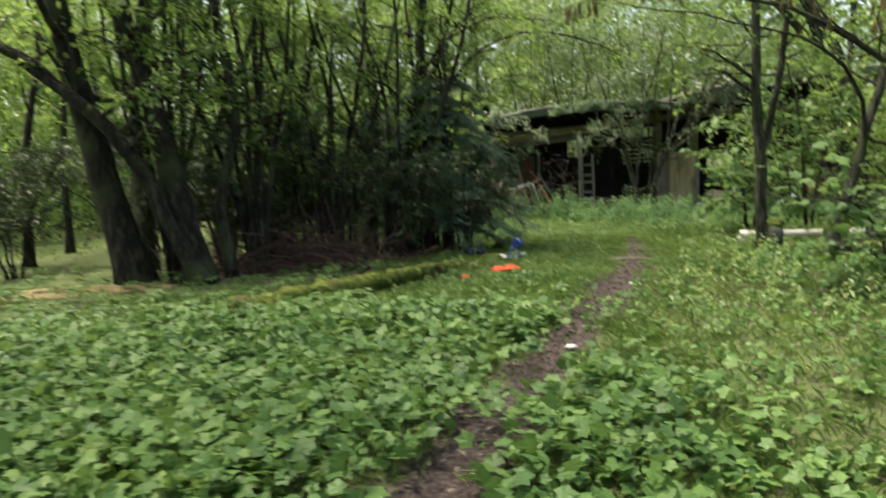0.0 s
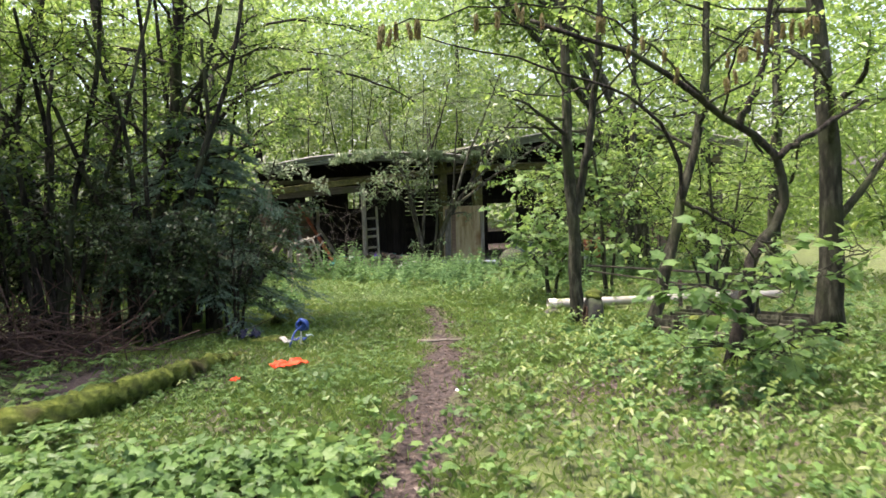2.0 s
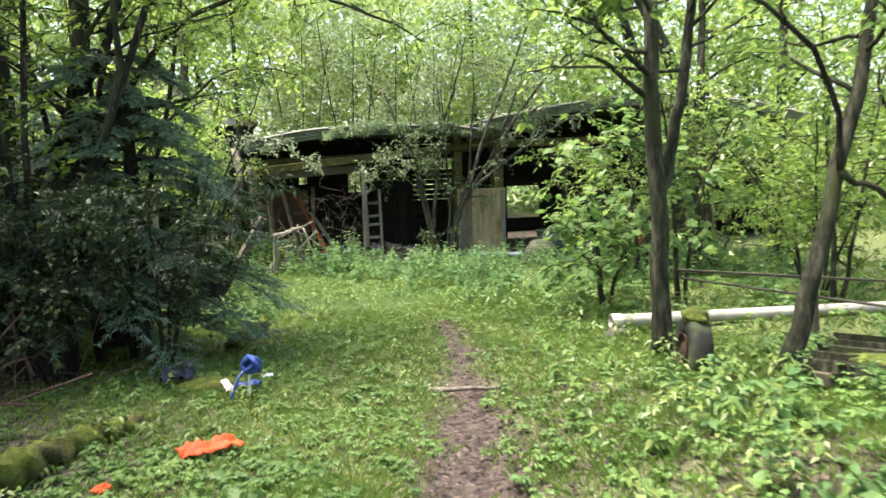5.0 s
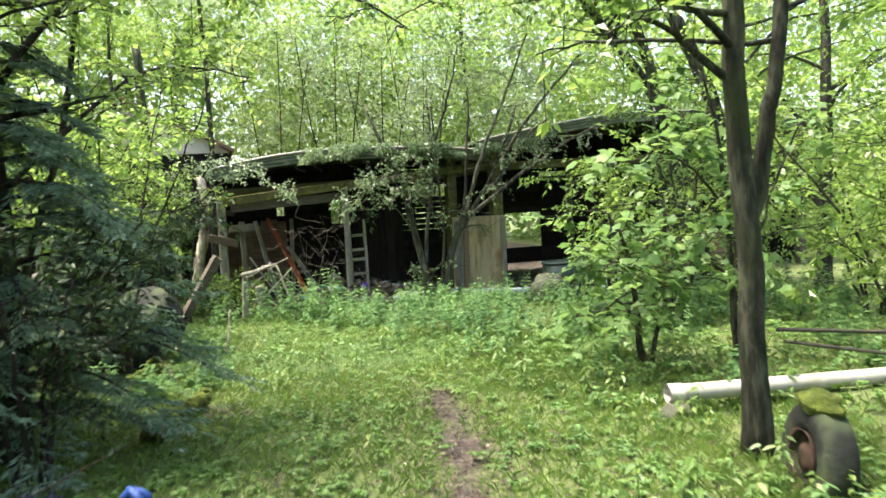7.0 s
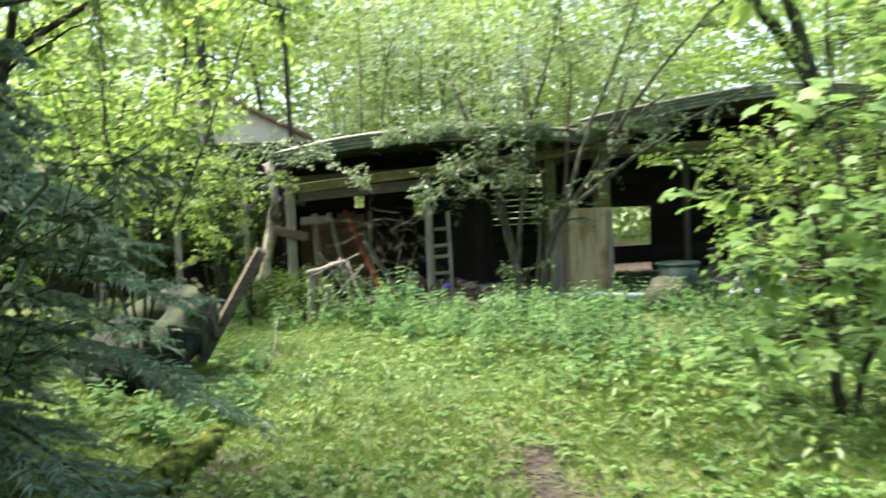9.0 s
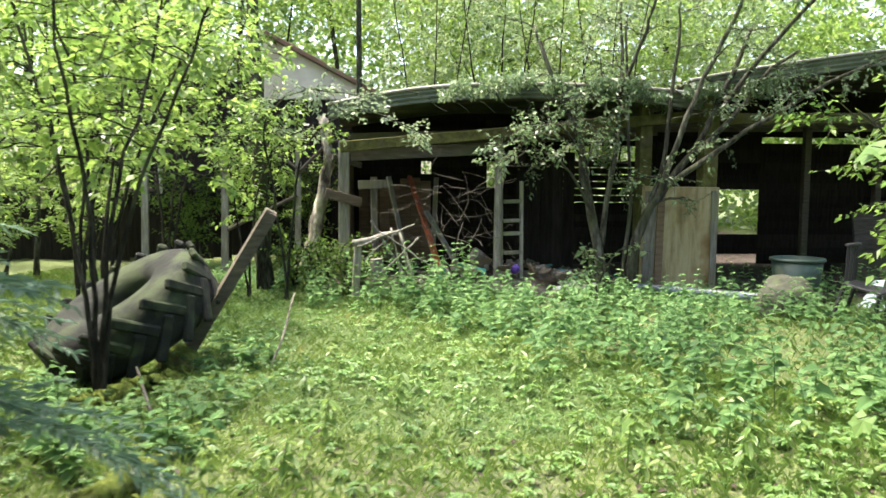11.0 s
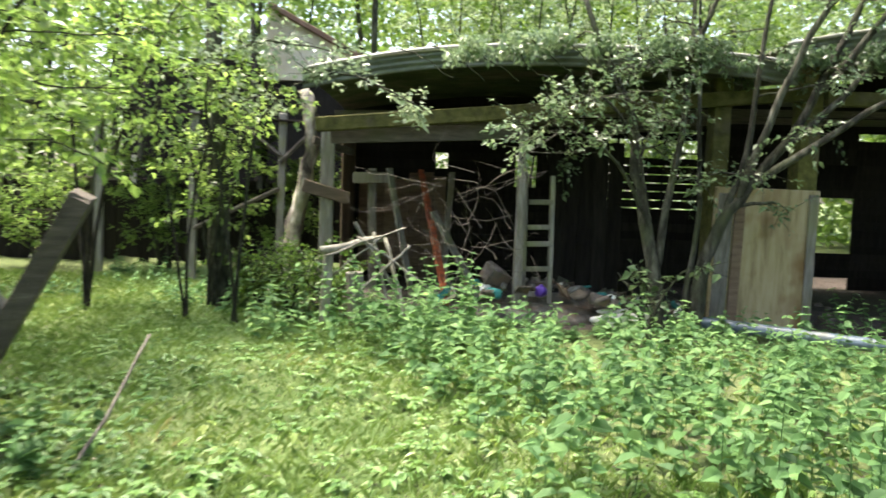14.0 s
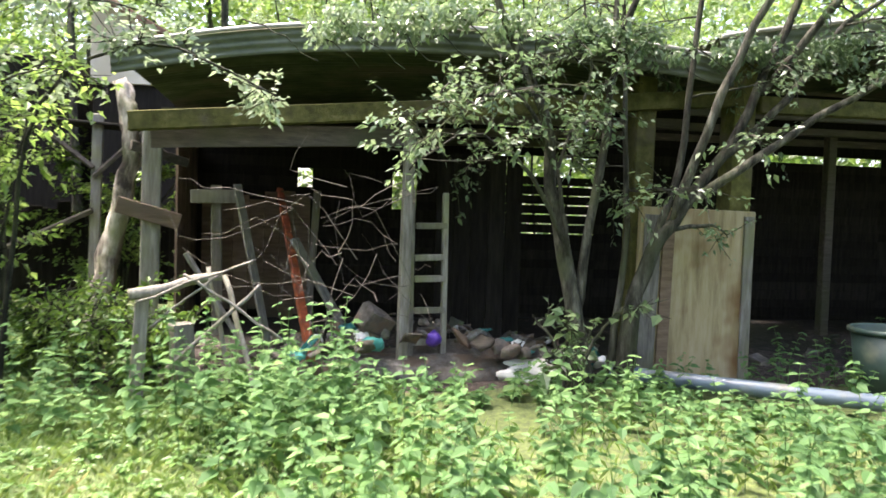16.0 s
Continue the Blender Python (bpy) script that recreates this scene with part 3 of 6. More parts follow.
    # Added floor sheet; the shade under the roof is put into its earth colour.
    part("floor", block((14.0, 4.3, 0.05), pose(8.9, 24.0, BASE - 0.0), 0.01), surface("shade_dark_earth", [(0.3, (0.012, 0.01, 0.008)), (0.6, (0.035, 0.029, 0.024)), (0.75, (0.1, 0.09, 0.075))], 9), shed, "trodden earth floor, darkened for the shade under the roof")
    # concrete slab between the two posts
    bm = block((1.2, 0.1, 1.78), pose(6.97, FRONT - 0.14, 0.06, 0, 0.8, 0), 0.012, 0.004)
    part("infill_slab", bm, CONCRETE, shed, "stained pale concrete infill slab")
    part("rust_strip", block((0.12, 0.02, 1.75), pose(6.64, FRONT - 0.205, 0.05, 0, 1.2, 0), 0.004, 0.003), WOOD_BROWN, shed, "rust-brown vertical strip")
    part("slab_edge", block((0.17, 0.03, 1.72), pose(6.47, FRONT - 0.205, 0.02, 0, 1.5, 0), 0.004, 0.003), WOOD_GREY, shed)
    part("slab_edge", block((0.1, 0.03, 1.7), pose(7.5, FRONT - 0.205, 0.04), 0.004, 0.003), WOOD_GREY, shed)


def far_buildings():
    house = thing("house", "cream rendered gable house behind the shed", "house")
    bm = bmesh.new()
    for y in (30.0, 38.0):
        for p in ((-0.75, 3.15), (2.2, 3.15), (2.2, 3.2), (-0.75, 4.75)):
            bm.verts.new((p[0], y, p[1]))
    bm.verts.ensure_lookup_table()
    for f in ((0, 1, 2, 3), (7, 6, 5, 4), (0, 4, 5, 1), (1, 5, 6, 2), (3, 7, 4, 0)):
        bm.faces.new([bm.verts[i] for i in f])
    part("wall", bm, RENDER_WALL, house)
    part("lower_wall", block((2.9, 7.9, 3.95), pose(0.72, 34.05, 1.17), 0.02), DARK_BOARD, house, "dark boarded lower storey")
    part("timber_wall", block((3.0, 7.8, 4.4), pose(-2.55, 34.1, 1.4), 0.02), DARK_BOARD, house, "dark boarded wall")
    part("roof", block((3.4, 8.5, 0.12), pose(0.82, 34, 3.98, 0, 27.7, 0), 0.02), TILE, house)
    lean = thing("lean_to", "dark timber lean-to with braced posts and a low roof", "shed")
    for x, y, w in ((0.75, 24.6, 0.12), (-0.6, 24.6, 0.13), (-2.1, 24.7, 0.12)):
        part("post", block((w, w, 2.7), pose(x, y, 0.55, 0, 1, 8), 0.01, 0.006), WOOD_GREY, lean)
    for a, b in (((0.75, 24.52, 1.25), (0.05, 24.52, 1.8)), ((0.75, 24.52, 1.15), (1.35, 24.52, 1.75)), ((-0.6, 24.52, 1.2), (-1.25, 24.52, 1.8)), ((-0.6, 24.52, 1.2), (0.0, 24.52, 1.8)), ((-0.55, 24.5, 0.1), (0.75, 24.5, 0.75))):
        part("brace", board(a, b, 0.09, 0.05, 20), WOOD_DARK, lean)
    # The near-black board colour stands for this roof's shaded underside.
    for k in range(9):
        part("roof_board", board((-3.2, 24.6 + 0.27 * k, 1.95 + 0.02 * k), (1.6, 24.6 + 0.27 * k, 1.75 + 0.02 * k), 0.265, 0.03, 0, 0.004), DARK_BOARD, lean)
    for k in range(24):
        part("back_board", block((0.195, 0.025, 1.5 + rng.uniform(-0.2, 0.15)), pose(-3.3 + 0.2 * k, 27.0, 0.05), 0.004), DARK_BOARD, lean)
    far = thing("field_shed", "dark timber shed with pale patched panels at the clearing's end", "shed")
    for k in range(26):
        part("wall_board", block((0.21, 0.03, 1.5 + rng.uniform(-0.2, 0.2)), pose(-8.9 + 0.215 * k, 27.2, -0.05), 0.004), DARK_BOARD, far)
    for x, z, w, h, mat in ((-3.0, 0.75, 0.3, 0.55, WOOD_GREY), (-2.55, 0.85, 0.1, 0.85, WHITE), (-5.2, 0.6, 0.4, 0.4, WOOD_GREY), (-4.3, 0.1, 0.6, 0.25, WOOD_DARK), (-6.6, 0.7, 0.5, 0.5, WOOD_GREY)):
        part("panel", block((w, 0.03, h), pose(x, 27.13, z, 0, 2, 0), 0.005), mat, far)
    part("roof", board((-9.2, 28.2, 0.85), (-3.2, 28.2, 0.8), 2.6, 0.08, 0), WOOD_DARK, far)


open_shed()
far_buildings()


# ---- trees ----
def grow(name, label, stems, bark, leaf, limbs=10, twigs=9, per_twig=10, size=0.08, reach=1.6, low=0.35, rise=0.5, group="", category="tree", shape=0.55, side=8, bend=0.3, hand=False):
    """A tree: stems (points, thick radius, thin radius), limbs with twigs, and a crown of single leaves on the twigs."""
    base = np.asarray(stems[0][0][0], dtype=float)
    root = thing(name, label, category, pose(*base), group)
    T0, TD, TL = [], [], []
    twig_pieces = []
    for pts, r0, r1 in stems:
        p = curve_points(np.asarray(pts, dtype=float) - base, 16, 0.012)
        rad = r0 + (r1 - r0) * np.linspace(0, 1, 16) ** 0.8
        if p[0, 2] < 0.15:
            p[0, 2] -= 0.12
            rad[0] *= 1.35
            rad[1] *= 1.08
        else:
            rad[0] *= 0.6
        trunk = part("trunk", limb_mesh("trunk", p, rad, bark, side), bark, root)
        for k in range(limbs):
            u = low + (1 - low) * (k + rng.uniform(0, 1)) / limbs
            i = min(int(u * 15), 14)
            s = p[i] + (p[i + 1] - p[i]) * (u * 15 - i)
            a = rng.uniform(0, 2 * np.pi)
            ln = reach * rng.uniform(0.6, 1.1) * (1.15 - 0.5 * u)
            d = unit(np.array([np.cos(a), np.sin(a), rise + rng.uniform(-0.25, 0.35)]))
            e = s + d * ln + np.array([0, 0, -bend * ln * rng.uniform(0, 0.5)])
            mid = (s + e) / 2 + rng.normal(0, 0.08, 3) * ln + np.array([0, 0, bend * 0.2 * ln])
            q = curve_points([s, mid, e], 9, 0.01)
            rr = max(0.006, rad[i] * 0.42)
            part("limb", limb_mesh("limb", q, (rr, 0.004), bark, 5), bark, trunk)
            for _ in range(twigs):
                w = rng.uniform(0.25, 1.0)
                j = min(int(w * 8), 7)
                o = q[j] + (q[j + 1] - q[j]) * (w * 8 - j)
                td = unit(unit(q[j + 1] - q[j]) * 0.7 + rng.normal(0, 0.6, 3) + np.array([0, 0, 0.05]))
                tl = rng.uniform(0.22, 0.5) * (0.5 + reach * 0.4)
                T0.append(o), TD.append(td), TL.append(tl)
                twig_pieces.append(tube(np.stack([o, o + td * tl * 0.5 + rng.normal(0, 0.01, 3), o + td * tl]), (0.005, 0.002), 3, 0, False))
    v, f = merge(twig_pieces)
    tagged(part("twig_growth", solid("twig_growth", v, f, bark), bark, root), kind="stuff")
    T0, TD, TL = np.array(T0), np.array(TD), np.array(TL)
    if per_twig:
        n = len(T0) * per_twig
        idx = np.repeat(np.arange(len(T0)), per_twig)
        fr = rng.uniform(0.1, 1.05, n)
        P = T0[idx] + TD[idx] * (TL[idx] * fr)[:, None]
        sd = unit(np.cross(TD[idx], np.array([[0, 0, 1.0]])) + 1e-4) * rng.choice([-1, 1], n)[:, None]
        D = TD[idx] * 0.6 + sd * 0.8 + rng.normal(0, 0.3, (n, 3)) + np.array([[0, 0, -0.2]])
        L = size * rng.uniform(0.55, 1.25, n)
        if hand:
            v, f = lobed(P + rng.normal(0, 0.02, (n, 3)), D, L, 0.72, 0.3)
        else:
            v, f = leaves(P + rng.normal(0, 0.02, (n, 3)), D, L, L * shape, broad=size > 0.12, flat=0.6)
        tagged(part("crown", solid("crown", v, f, leaf), leaf, root), kind="stuff")
    return root


def left_trees():
    lab = "dark many-stemmed willow with crooked mossy trunks"
    grow("willow", lab, [
        ([(-4.2, 10.1, -0.35), (-4.5, 10.1, 0.95), (-4.68, 10.1, 1.95), (-4.85, 10.1, 2.95), (-4.95, 10.1, 4.4), (-4.7, 10.2, 6.0)], 0.25, 0.1),
        ([(-3.2, 9.9, -0.33), (-3.45, 9.9, 0.1), (-3.8, 9.85, 0.95), (-4.15, 9.8, 1.68), (-4.8, 9.8, 2.3), (-5.5, 9.8, 2.9), (-6.4, 9.8, 3.5)], 0.14, 0.06),
        ([(-3.0, 10.4, -0.33), (-3.05, 10.4, 0.9), (-2.75, 10.4, 1.9), (-2.9, 10.4, 3.2), (-2.6, 10.4, 5.0)], 0.09, 0.04),
        ([(-3.35, 10.1, -0.33), (-3.62, 10.1, 1.1), (-3.8, 10.1, 2.35), (-4.05, 10.1, 3.3), (-4.1, 10.2, 5.5)], 0.21, 0.08)],
        BARK_DARK, LEAF_LIME, 11, 11, 15, 0.09, 2.1, 0.45)
    grow("willow", lab, [
        ([(-3.83, 13.0, -0.42), (-4.0, 13.0, 1.2), (-3.6, 13.0, 2.34), (-3.02, 13.0, 3.45), (-2.2, 13.0, 5.0)], 0.11, 0.04),
        ([(-1.95, 13.5, -0.42), (-2.17, 13.5, 1.6), (-2.58, 13.5, 2.92), (-2.8, 13.5, 5.2)], 0.1, 0.04),
        ([(-2.9, 13.4, -0.42), (-2.7, 13.4, 1.5), (-2.2, 13.4, 3.0), (-1.6, 13.4, 5.2)], 0.09, 0.03)],
        BARK_DARK, LEAF_MID, 11, 11, 14, 0.085, 1.7, 0.3)
    grow("alder", "dark slender alder stems growing in a clump", [
        ([(-0.95, 12.5, -0.41), (-0.62, 12.5, 0.74), (-0.3, 12.5, 2.14), (-0.14, 12.5, 3.78), (-0.05, 12.5, 6.0)], 0.13, 0.06),
        ([(-1.29, 13.3, -0.42), (-1.07, 13.3, 2.04), (-1.2, 13.3, 4.0), (-1.3, 13.3, 6.2)], 0.12, 0.05),
        ([(-0.9, 12.4, -0.4), (-0.81, 12.4, 1.04), (-0.08, 12.4, 2.39), (0.36, 12.4, 3.71), (0.6, 12.4, 5.0)], 0.07, 0.03)],
        BARK_DARK, LEAF_LIME, 11, 9, 13, 0.08, 1.8, 0.4)
    root = (-0.25, 12.45, -0.4)
    grow("alder", "dark alder whose thin leafy boughs arch over the path", [
        ([root, (-0.1, 12.5, 1.5), (0.5, 12.6, 2.7), (1.5, 12.7, 3.2), (2.6, 12.8, 3.0), (3.2, 12.9, 2.75)], 0.05, 0.006),
        ([root, (-0.2, 12.6, 1.8), (0.2, 12.9, 3.1), (1.1, 13.2, 3.9), (2.2, 13.5, 4.0), (3.3, 13.8, 3.7)], 0.045, 0.006),
        ([root, (-0.3, 12.3, 1.9), (0.1, 12.1, 2.9), (0.9, 11.9, 3.3), (1.8, 11.7, 3.2)], 0.04, 0.006),
        ([root, (0.0, 12.7, 1.2), (0.7, 13.2, 2.2), (1.3, 13.8, 2.6), (2.0, 14.4, 2.6)], 0.035, 0.006)],
        BARK_DARK, LEAF_LIME, 12, 7, 9, 0.08, 0.9, 0.4, 0.0, side=6)
    # The four with y below 9 are unseen, added to shade the near ground.
    for x, y, h, lx in ((-7.6, 13.5, 6, 0.5), (-6.4, 15.2, 6.5, -0.6), (-8.6, 17.0, 7, 0.3), (-5.0, 17.4, 6.5, 0.5), (-9.6, 11.6, 6, -0.3), (-7.0, 20.5, 7, 0.2), (-4.6, 22.0, 7, -0.3), (-7.0, 3.0, 7, 0.5), (-8.0, 6.5, 7.5, 0.3), (-6.6, 8.2, 7, -0.3), (-9.0, 0.5, 7, 0.3), (-6.0, 24.5, 7, 0.2), (-0.5, 28.6, 8, -0.3), (-3.2, 28.9, 7.5, 0.3)):
        z = float(ground(x, y))
        grow("woodland_tree", "slim dark-barked woodland tree with light green leaves", [([(x, y, z), (x + lx * 0.4, y, z + h * 0.35), (x + lx, y + 0.3, z + h * 0.7), (x + lx * 0.8, y + 0.3, z + h)], 0.1, 0.03)],
             BARK_DARK, LEAF_LIME if x < -5 else LEAF_MID, 12, 10, 13, 0.1, 1.9, 0.2, group="trees of the wood")


def stem_clumps():
    """Thickets of thin dark stems that fan out from one foot."""
    for cx, cy, n, spread in ((-3.75, 10.35, 7, 0.8), (-2.75, 10.9, 6, 0.8), (-1.7, 11.9, 6, 1.3), (-0.55, 11.8, 5, 1.1), (-2.8, 12.6, 5, 1.2), (-0.2, 13.2, 4, 0.9)):
        z = float(ground(cx, cy))
        st = []
        for k in range(n):
            o = spread * (2 * (k + rng.uniform(0.2, 0.8)) / n - 1)
            h = rng.uniform(3.6, 5.5)
            st.append(([(cx + o * 0.14, cy + rng.uniform(-0.12, 0.12), z), (cx + o * 0.4, cy, z + h * 0.3), (cx + o * 0.95 + rng.uniform(-0.2, 0.2), cy + rng.uniform(-0.3, 0.3), z + h * 0.7), (cx + o * 1.3, cy + rng.uniform(-0.5, 0.3), z + h)], rng.uniform(0.035, 0.07), 0.018))
        grow("hazel_clump", "thicket of thin dark mossy stems with sparse leaves", st, BARK_DARK, LEAF_MID, 6, 6, 9, 0.08, 1.1, 0.4, group="stem thickets", side=7)
    for x in (3.4, 4.9, 6.2, 7.4):
        z = float(ground(x, 27.3))
        st = [([(x + d * 0.2, 27.3, z), (x + d * 0.6, 27.2, z + 3.0), (x + d * 1.3, 27.0, z + rng.uniform(5.6, 7.2))], 0.035, 0.01) for d in (-0.7, 0.1, 0.7)]
        grow("willow_sapling", "slender grey-leaved willow rising behind the shed", st, BARK_DARK, LEAF_GREY, 9, 7, 11, 0.085, 1.0, 0.45, 0.8, group="willows behind the shed", side=6, shape=0.35)


def right_trees():
    grow("hornbeam", "twin-stemmed grey-brown hornbeam beside the path", [
        ([(4.5, 10.35, -0.35), (4.5, 10.35, 0.4), (4.46, 10.35, 1.4), (4.42, 10.35, 2.2), (4.4, 10.35, 3.4), (4.3, 10.5, 6.0)], 0.09, 0.05),
        ([(4.5, 10.35, 0.95), (4.62, 10.36, 1.5), (4.76, 10.37, 2.1), (4.88, 10.38, 3.1), (5.1, 10.5, 5.6)], 0.06, 0.035)],
        BARK, LEAF_LIME, 9, 8, 9, 0.085, 1.6, 0.45, 0.35)
    grow("hornbeam", "leaning slim hornbeam with long bare lower branches", [
        ([(4.93, 9.32, -0.32), (5.09, 9.32, 0.28), (5.35, 9.32, 1.21), (5.58, 9.32, 2.09), (5.68, 9.32, 3.1), (5.8, 9.4, 5.2)], 0.085, 0.035)],
        BARK, LEAF_LIME, 10, 8, 9, 0.085, 1.5, 0.5)
    t = grow("hazel", "crooked dark hazel whose limb arches over the path", [
        ([(4.36, 7.28, -0.22), (4.5, 7.28, 0.34), (4.61, 7.28, 0.77), (4.84, 7.28, 0.99), (4.94, 7.28, 1.35), (4.78, 7.28, 1.68), (4.3, 7.28, 1.96), (3.83, 7.28, 2.24), (3.3, 7.3, 2.5), (2.6, 7.4, 2.7)], 0.068, 0.016),
        ([(4.45, 7.28, 1.85), (4.62, 7.28, 2.16), (4.76, 7.28, 2.55), (4.8, 7.3, 3.6)], 0.04, 0.018),
        ([(4.85, 7.28, 1.6), (5.2, 7.28, 1.78), (5.9, 7.3, 2.1)], 0.04, 0.015)],
        BARK_DARK, LEAF_LIME, 4, 4, 8, 0.07, 0.9, 0.6)
    for q, r in (([(5.3, 9.25, 1.21), (5.18, 9.2, 1.75), (4.75, 9.2, 2.27), (4.15, 9.2, 2.51), (3.1, 9.2, 2.78), (2.2, 9.1, 2.9)], 0.028), ([(5.3, 9.25, 1.21), (5.75, 9.1, 0.93), (6.4, 9.1, 0.67)], 0.03),
                 ([(4.15, 9.2, 2.51), (3.6, 9.0, 2.35), (3.0, 9.0, 2.4)], 0.012), ([(4.75, 9.2, 2.27), (4.6, 9.2, 2.7), (4.3, 9.2, 3.3)], 0.016)):
        part("branch", limb_mesh("branch", curve_points(np.array(q) - np.array([4.36, 7.28, -0.22]), 14, 0.012), (r, 0.006), BARK_DARK, 6), BARK_DARK, t)
    v, f = leaves(np.stack([np.zeros(26), np.zeros(26), -np.linspace(0.01, 0.1, 26)], -1), np.stack([np.cos(np.arange(26) * 2.4) * 0.5, np.sin(np.arange(26) * 2.4) * 0.5, np.full(26, -1.0)], -1), 0.04, 0.018, 0.2, 0.2, True, 0.3)
    bract = solid("tassel", v, f, TASSEL)
    boughs = [curve_points([(4.15, 7.28, 2.05), (3.2, 6.9, 2.55), (2.2, 6.6, 2.62), (1.25, 6.5, 2.42)], 16, 0.02), curve_points([(4.3, 7.28, 1.96), (4.0, 6.8, 2.3), (4.05, 6.6, 2.5), (4.4, 6.5, 2.6)], 12, 0.015)]
    for q in boughs:
        part("branch", limb_mesh("branch", q - np.array([4.36, 7.28, -0.22]), (0.012, 0.004), BARK_DARK, 5), BARK_DARK, t)
        for _ in range(22):
            o = q[int(rng.integers(3, len(q)))] + rng.normal(0, 0.06, 3) * np.array([1, 1, 0.2]) - np.array([4.36, 7.28, -0.22])
            part("tassel", bract, TASSEL, t, "hanging brown-green seed tassel").matrix_local = pose(*(o - np.array([0, 0, 0.01])), rng.uniform(-15, 15), rng.uniform(-15, 15), rng.uniform(0, 360))
    for x, y, h, r in ((6.2, 8.0, 7, 0.15), (9.0, 12.0, 7.5, 0.13), (8.0, 14.8, 7, 0.1), (10.6, 16.0, 8, 0.13), (9.2, 6.2, 6.5, 0.12), (6.8, 4.4, 6.5, 0.12)):
        z = float(ground(x, y))
        lx = rng.uniform(-0.5, 0.5)
        grow("woodland_tree", "woodland tree with grey-brown bark and bright leaves", [([(x, y, z), (x + lx * 0.3, y, z + h * 0.35), (x + lx, y + 0.3, z + h * 0.7), (x + lx * 0.8, y + 0.3, z + h)], r, 0.03)],
             BARK, LEAF_LIME, 13, 9, 10, 0.095, 2.0, 0.15, group="trees of the wood")

    # Added trees, crowns kept above the view, that shade the clearing's two sides.
    for x, y, h, lx, ly in ((9.3, 16.2, 9.0, -3.6, 1.2), (10.6, 19.5, 9.0, -2.8, -0.2), (-4.8, 4.0, 9.5, 1.8, 1.5), (-4.6, 11.4, 8.5, 1.9, -1.3), (11.6, 20.2, 8.8, -6.2, -0.9)):
        z = float(ground(x, y))
        grow("shade_tree", "tall leaning tree added mostly out of view for its shade", [([(x, y, z), (x + lx * 0.12, y + ly * 0.1, z + h * 0.35), (x + lx * 0.55, y + ly * 0.5, z + h * 0.7), (x + lx, y + ly, z + h)], 0.17, 0.05)],
             BARK, LEAF_MID, 24, 15, 14, 0.13, 3.9, 0.52, 0.3, group="tall trees of the wood")


def bushes():
    def bush(x, y, h, spread, leaf, n, label, size=0.085, per=10, bark=BARK, stems_n=5, low=0.25, z=None, shape=0.55):
        z = float(ground(x, y)) if z is None else z
        st = []
        for k in range(stems_n):
            a = 2 * np.pi * k / stems_n + rng.uniform(-0.4, 0.4)
            o = np.array([np.cos(a), np.sin(a), 0]) * spread
            st.append(([(x + o[0] * 0.08, y + o[1] * 0.08, z), (x + o[0] * 0.35, y + o[1] * 0.35, z + h * 0.5), (x + o[0], y + o[1], z + h * rng.uniform(0.8, 1.05))], 0.024, 0.008))
        return grow("bush", label, st, bark, leaf, n, 9, per, size, spread * 0.75, low, 0.35, category="bush", side=6, shape=shape)

    lab = "tall leafy bush with layered bright green sprays"
    for x, y, h in ((7.0, 14.8, 3.6), (8.7, 17.0, 3.6), (7.6, 11.6, 3.4)):
        z = float(ground(x, y))
        grow("hornbeam_sapling", "young hornbeam with level sprays of bright leaves", [([(x, y, z), (x - 0.1, y, z + h * 0.5), (x - 0.25, y, z + h)], 0.04, 0.01), ([(x + 0.1, y, z), (x + 0.35, y - 0.1, z + h * 0.5), (x + 0.6, y - 0.1, z + h * 0.85)], 0.03, 0.008)],
             BARK, LEAF_LIME, 13, 8, 10, 0.09, 1.5, 0.22, 0.05, group="hornbeam saplings")
    for x, y, h in ((-4.6, 21.0, 4.8), (-3.6, 23.6, 4.8)):
        z = float(ground(x, y))
        grow("ash_sapling", "leafy ash sapling at the clearing's edge", [([(x, y, z), (x + 0.1, y, z + h * 0.5), (x - 0.1, y, z + h)], 0.05, 0.012)],
             BARK, LEAF_LIME, 22, 10, 14, 0.09, 1.15, 0.46, 0.35, group="ash saplings")
    for x, y, h in ((-0.45, 18.2, 3.3), (-1.3, 19.7, 3.6), (-0.7, 21.3, 3.6)):
        z = float(ground(x, y))
        st = [([(x, y, z), (x + d * 0.25, y, z + h * 0.4), (x + d * 0.8, y + 0.1, z + h * 0.8), (x + d * 1.3, y, z + h)], 0.028, 0.008) for d in (-0.3, 0.35, 0.9)]
        grow("field_maple", "young maple with thin dark stems and bright sprays of leaves", st, BARK_DARK, LEAF_LIME, 10, 8, 10, 0.1, 1.0, 0.4, 0.15, group="young maples", side=6)
    grow("field_maple", "thin many-stemmed young maple by the tractor tyre", [([(0.5, 15.6, -0.52), (0.5 + d * 0.2, 15.6, 0.7), (0.5 + d * 0.6, 15.5 + e, 1.8), (0.5 + d, 15.4 + e, 2.9)], 0.022, 0.006) for d, e in ((-0.7, 0.2), (-0.1, -0.2), (0.6, 0.3), (1.2, 0.0))],
         BARK_DARK, LEAF_LIME, 8, 6, 8, 0.085, 0.75, 0.45, 0.1, group="young maples", side=6)
    bush(7.4, 15.6, 2.2, 1.3, LEAF_LIME, 7, lab)
    bush(7.9, 12.2, 2.2, 1.3, LEAF_LIME, 7, lab)
    bush(9.6, 14.2, 2.6, 1.5, LEAF_LIME, 7, lab, 0.1)
    bush(11.2, 18.4, 2.4, 1.5, LEAF_LIME, 7, lab, 0.1)
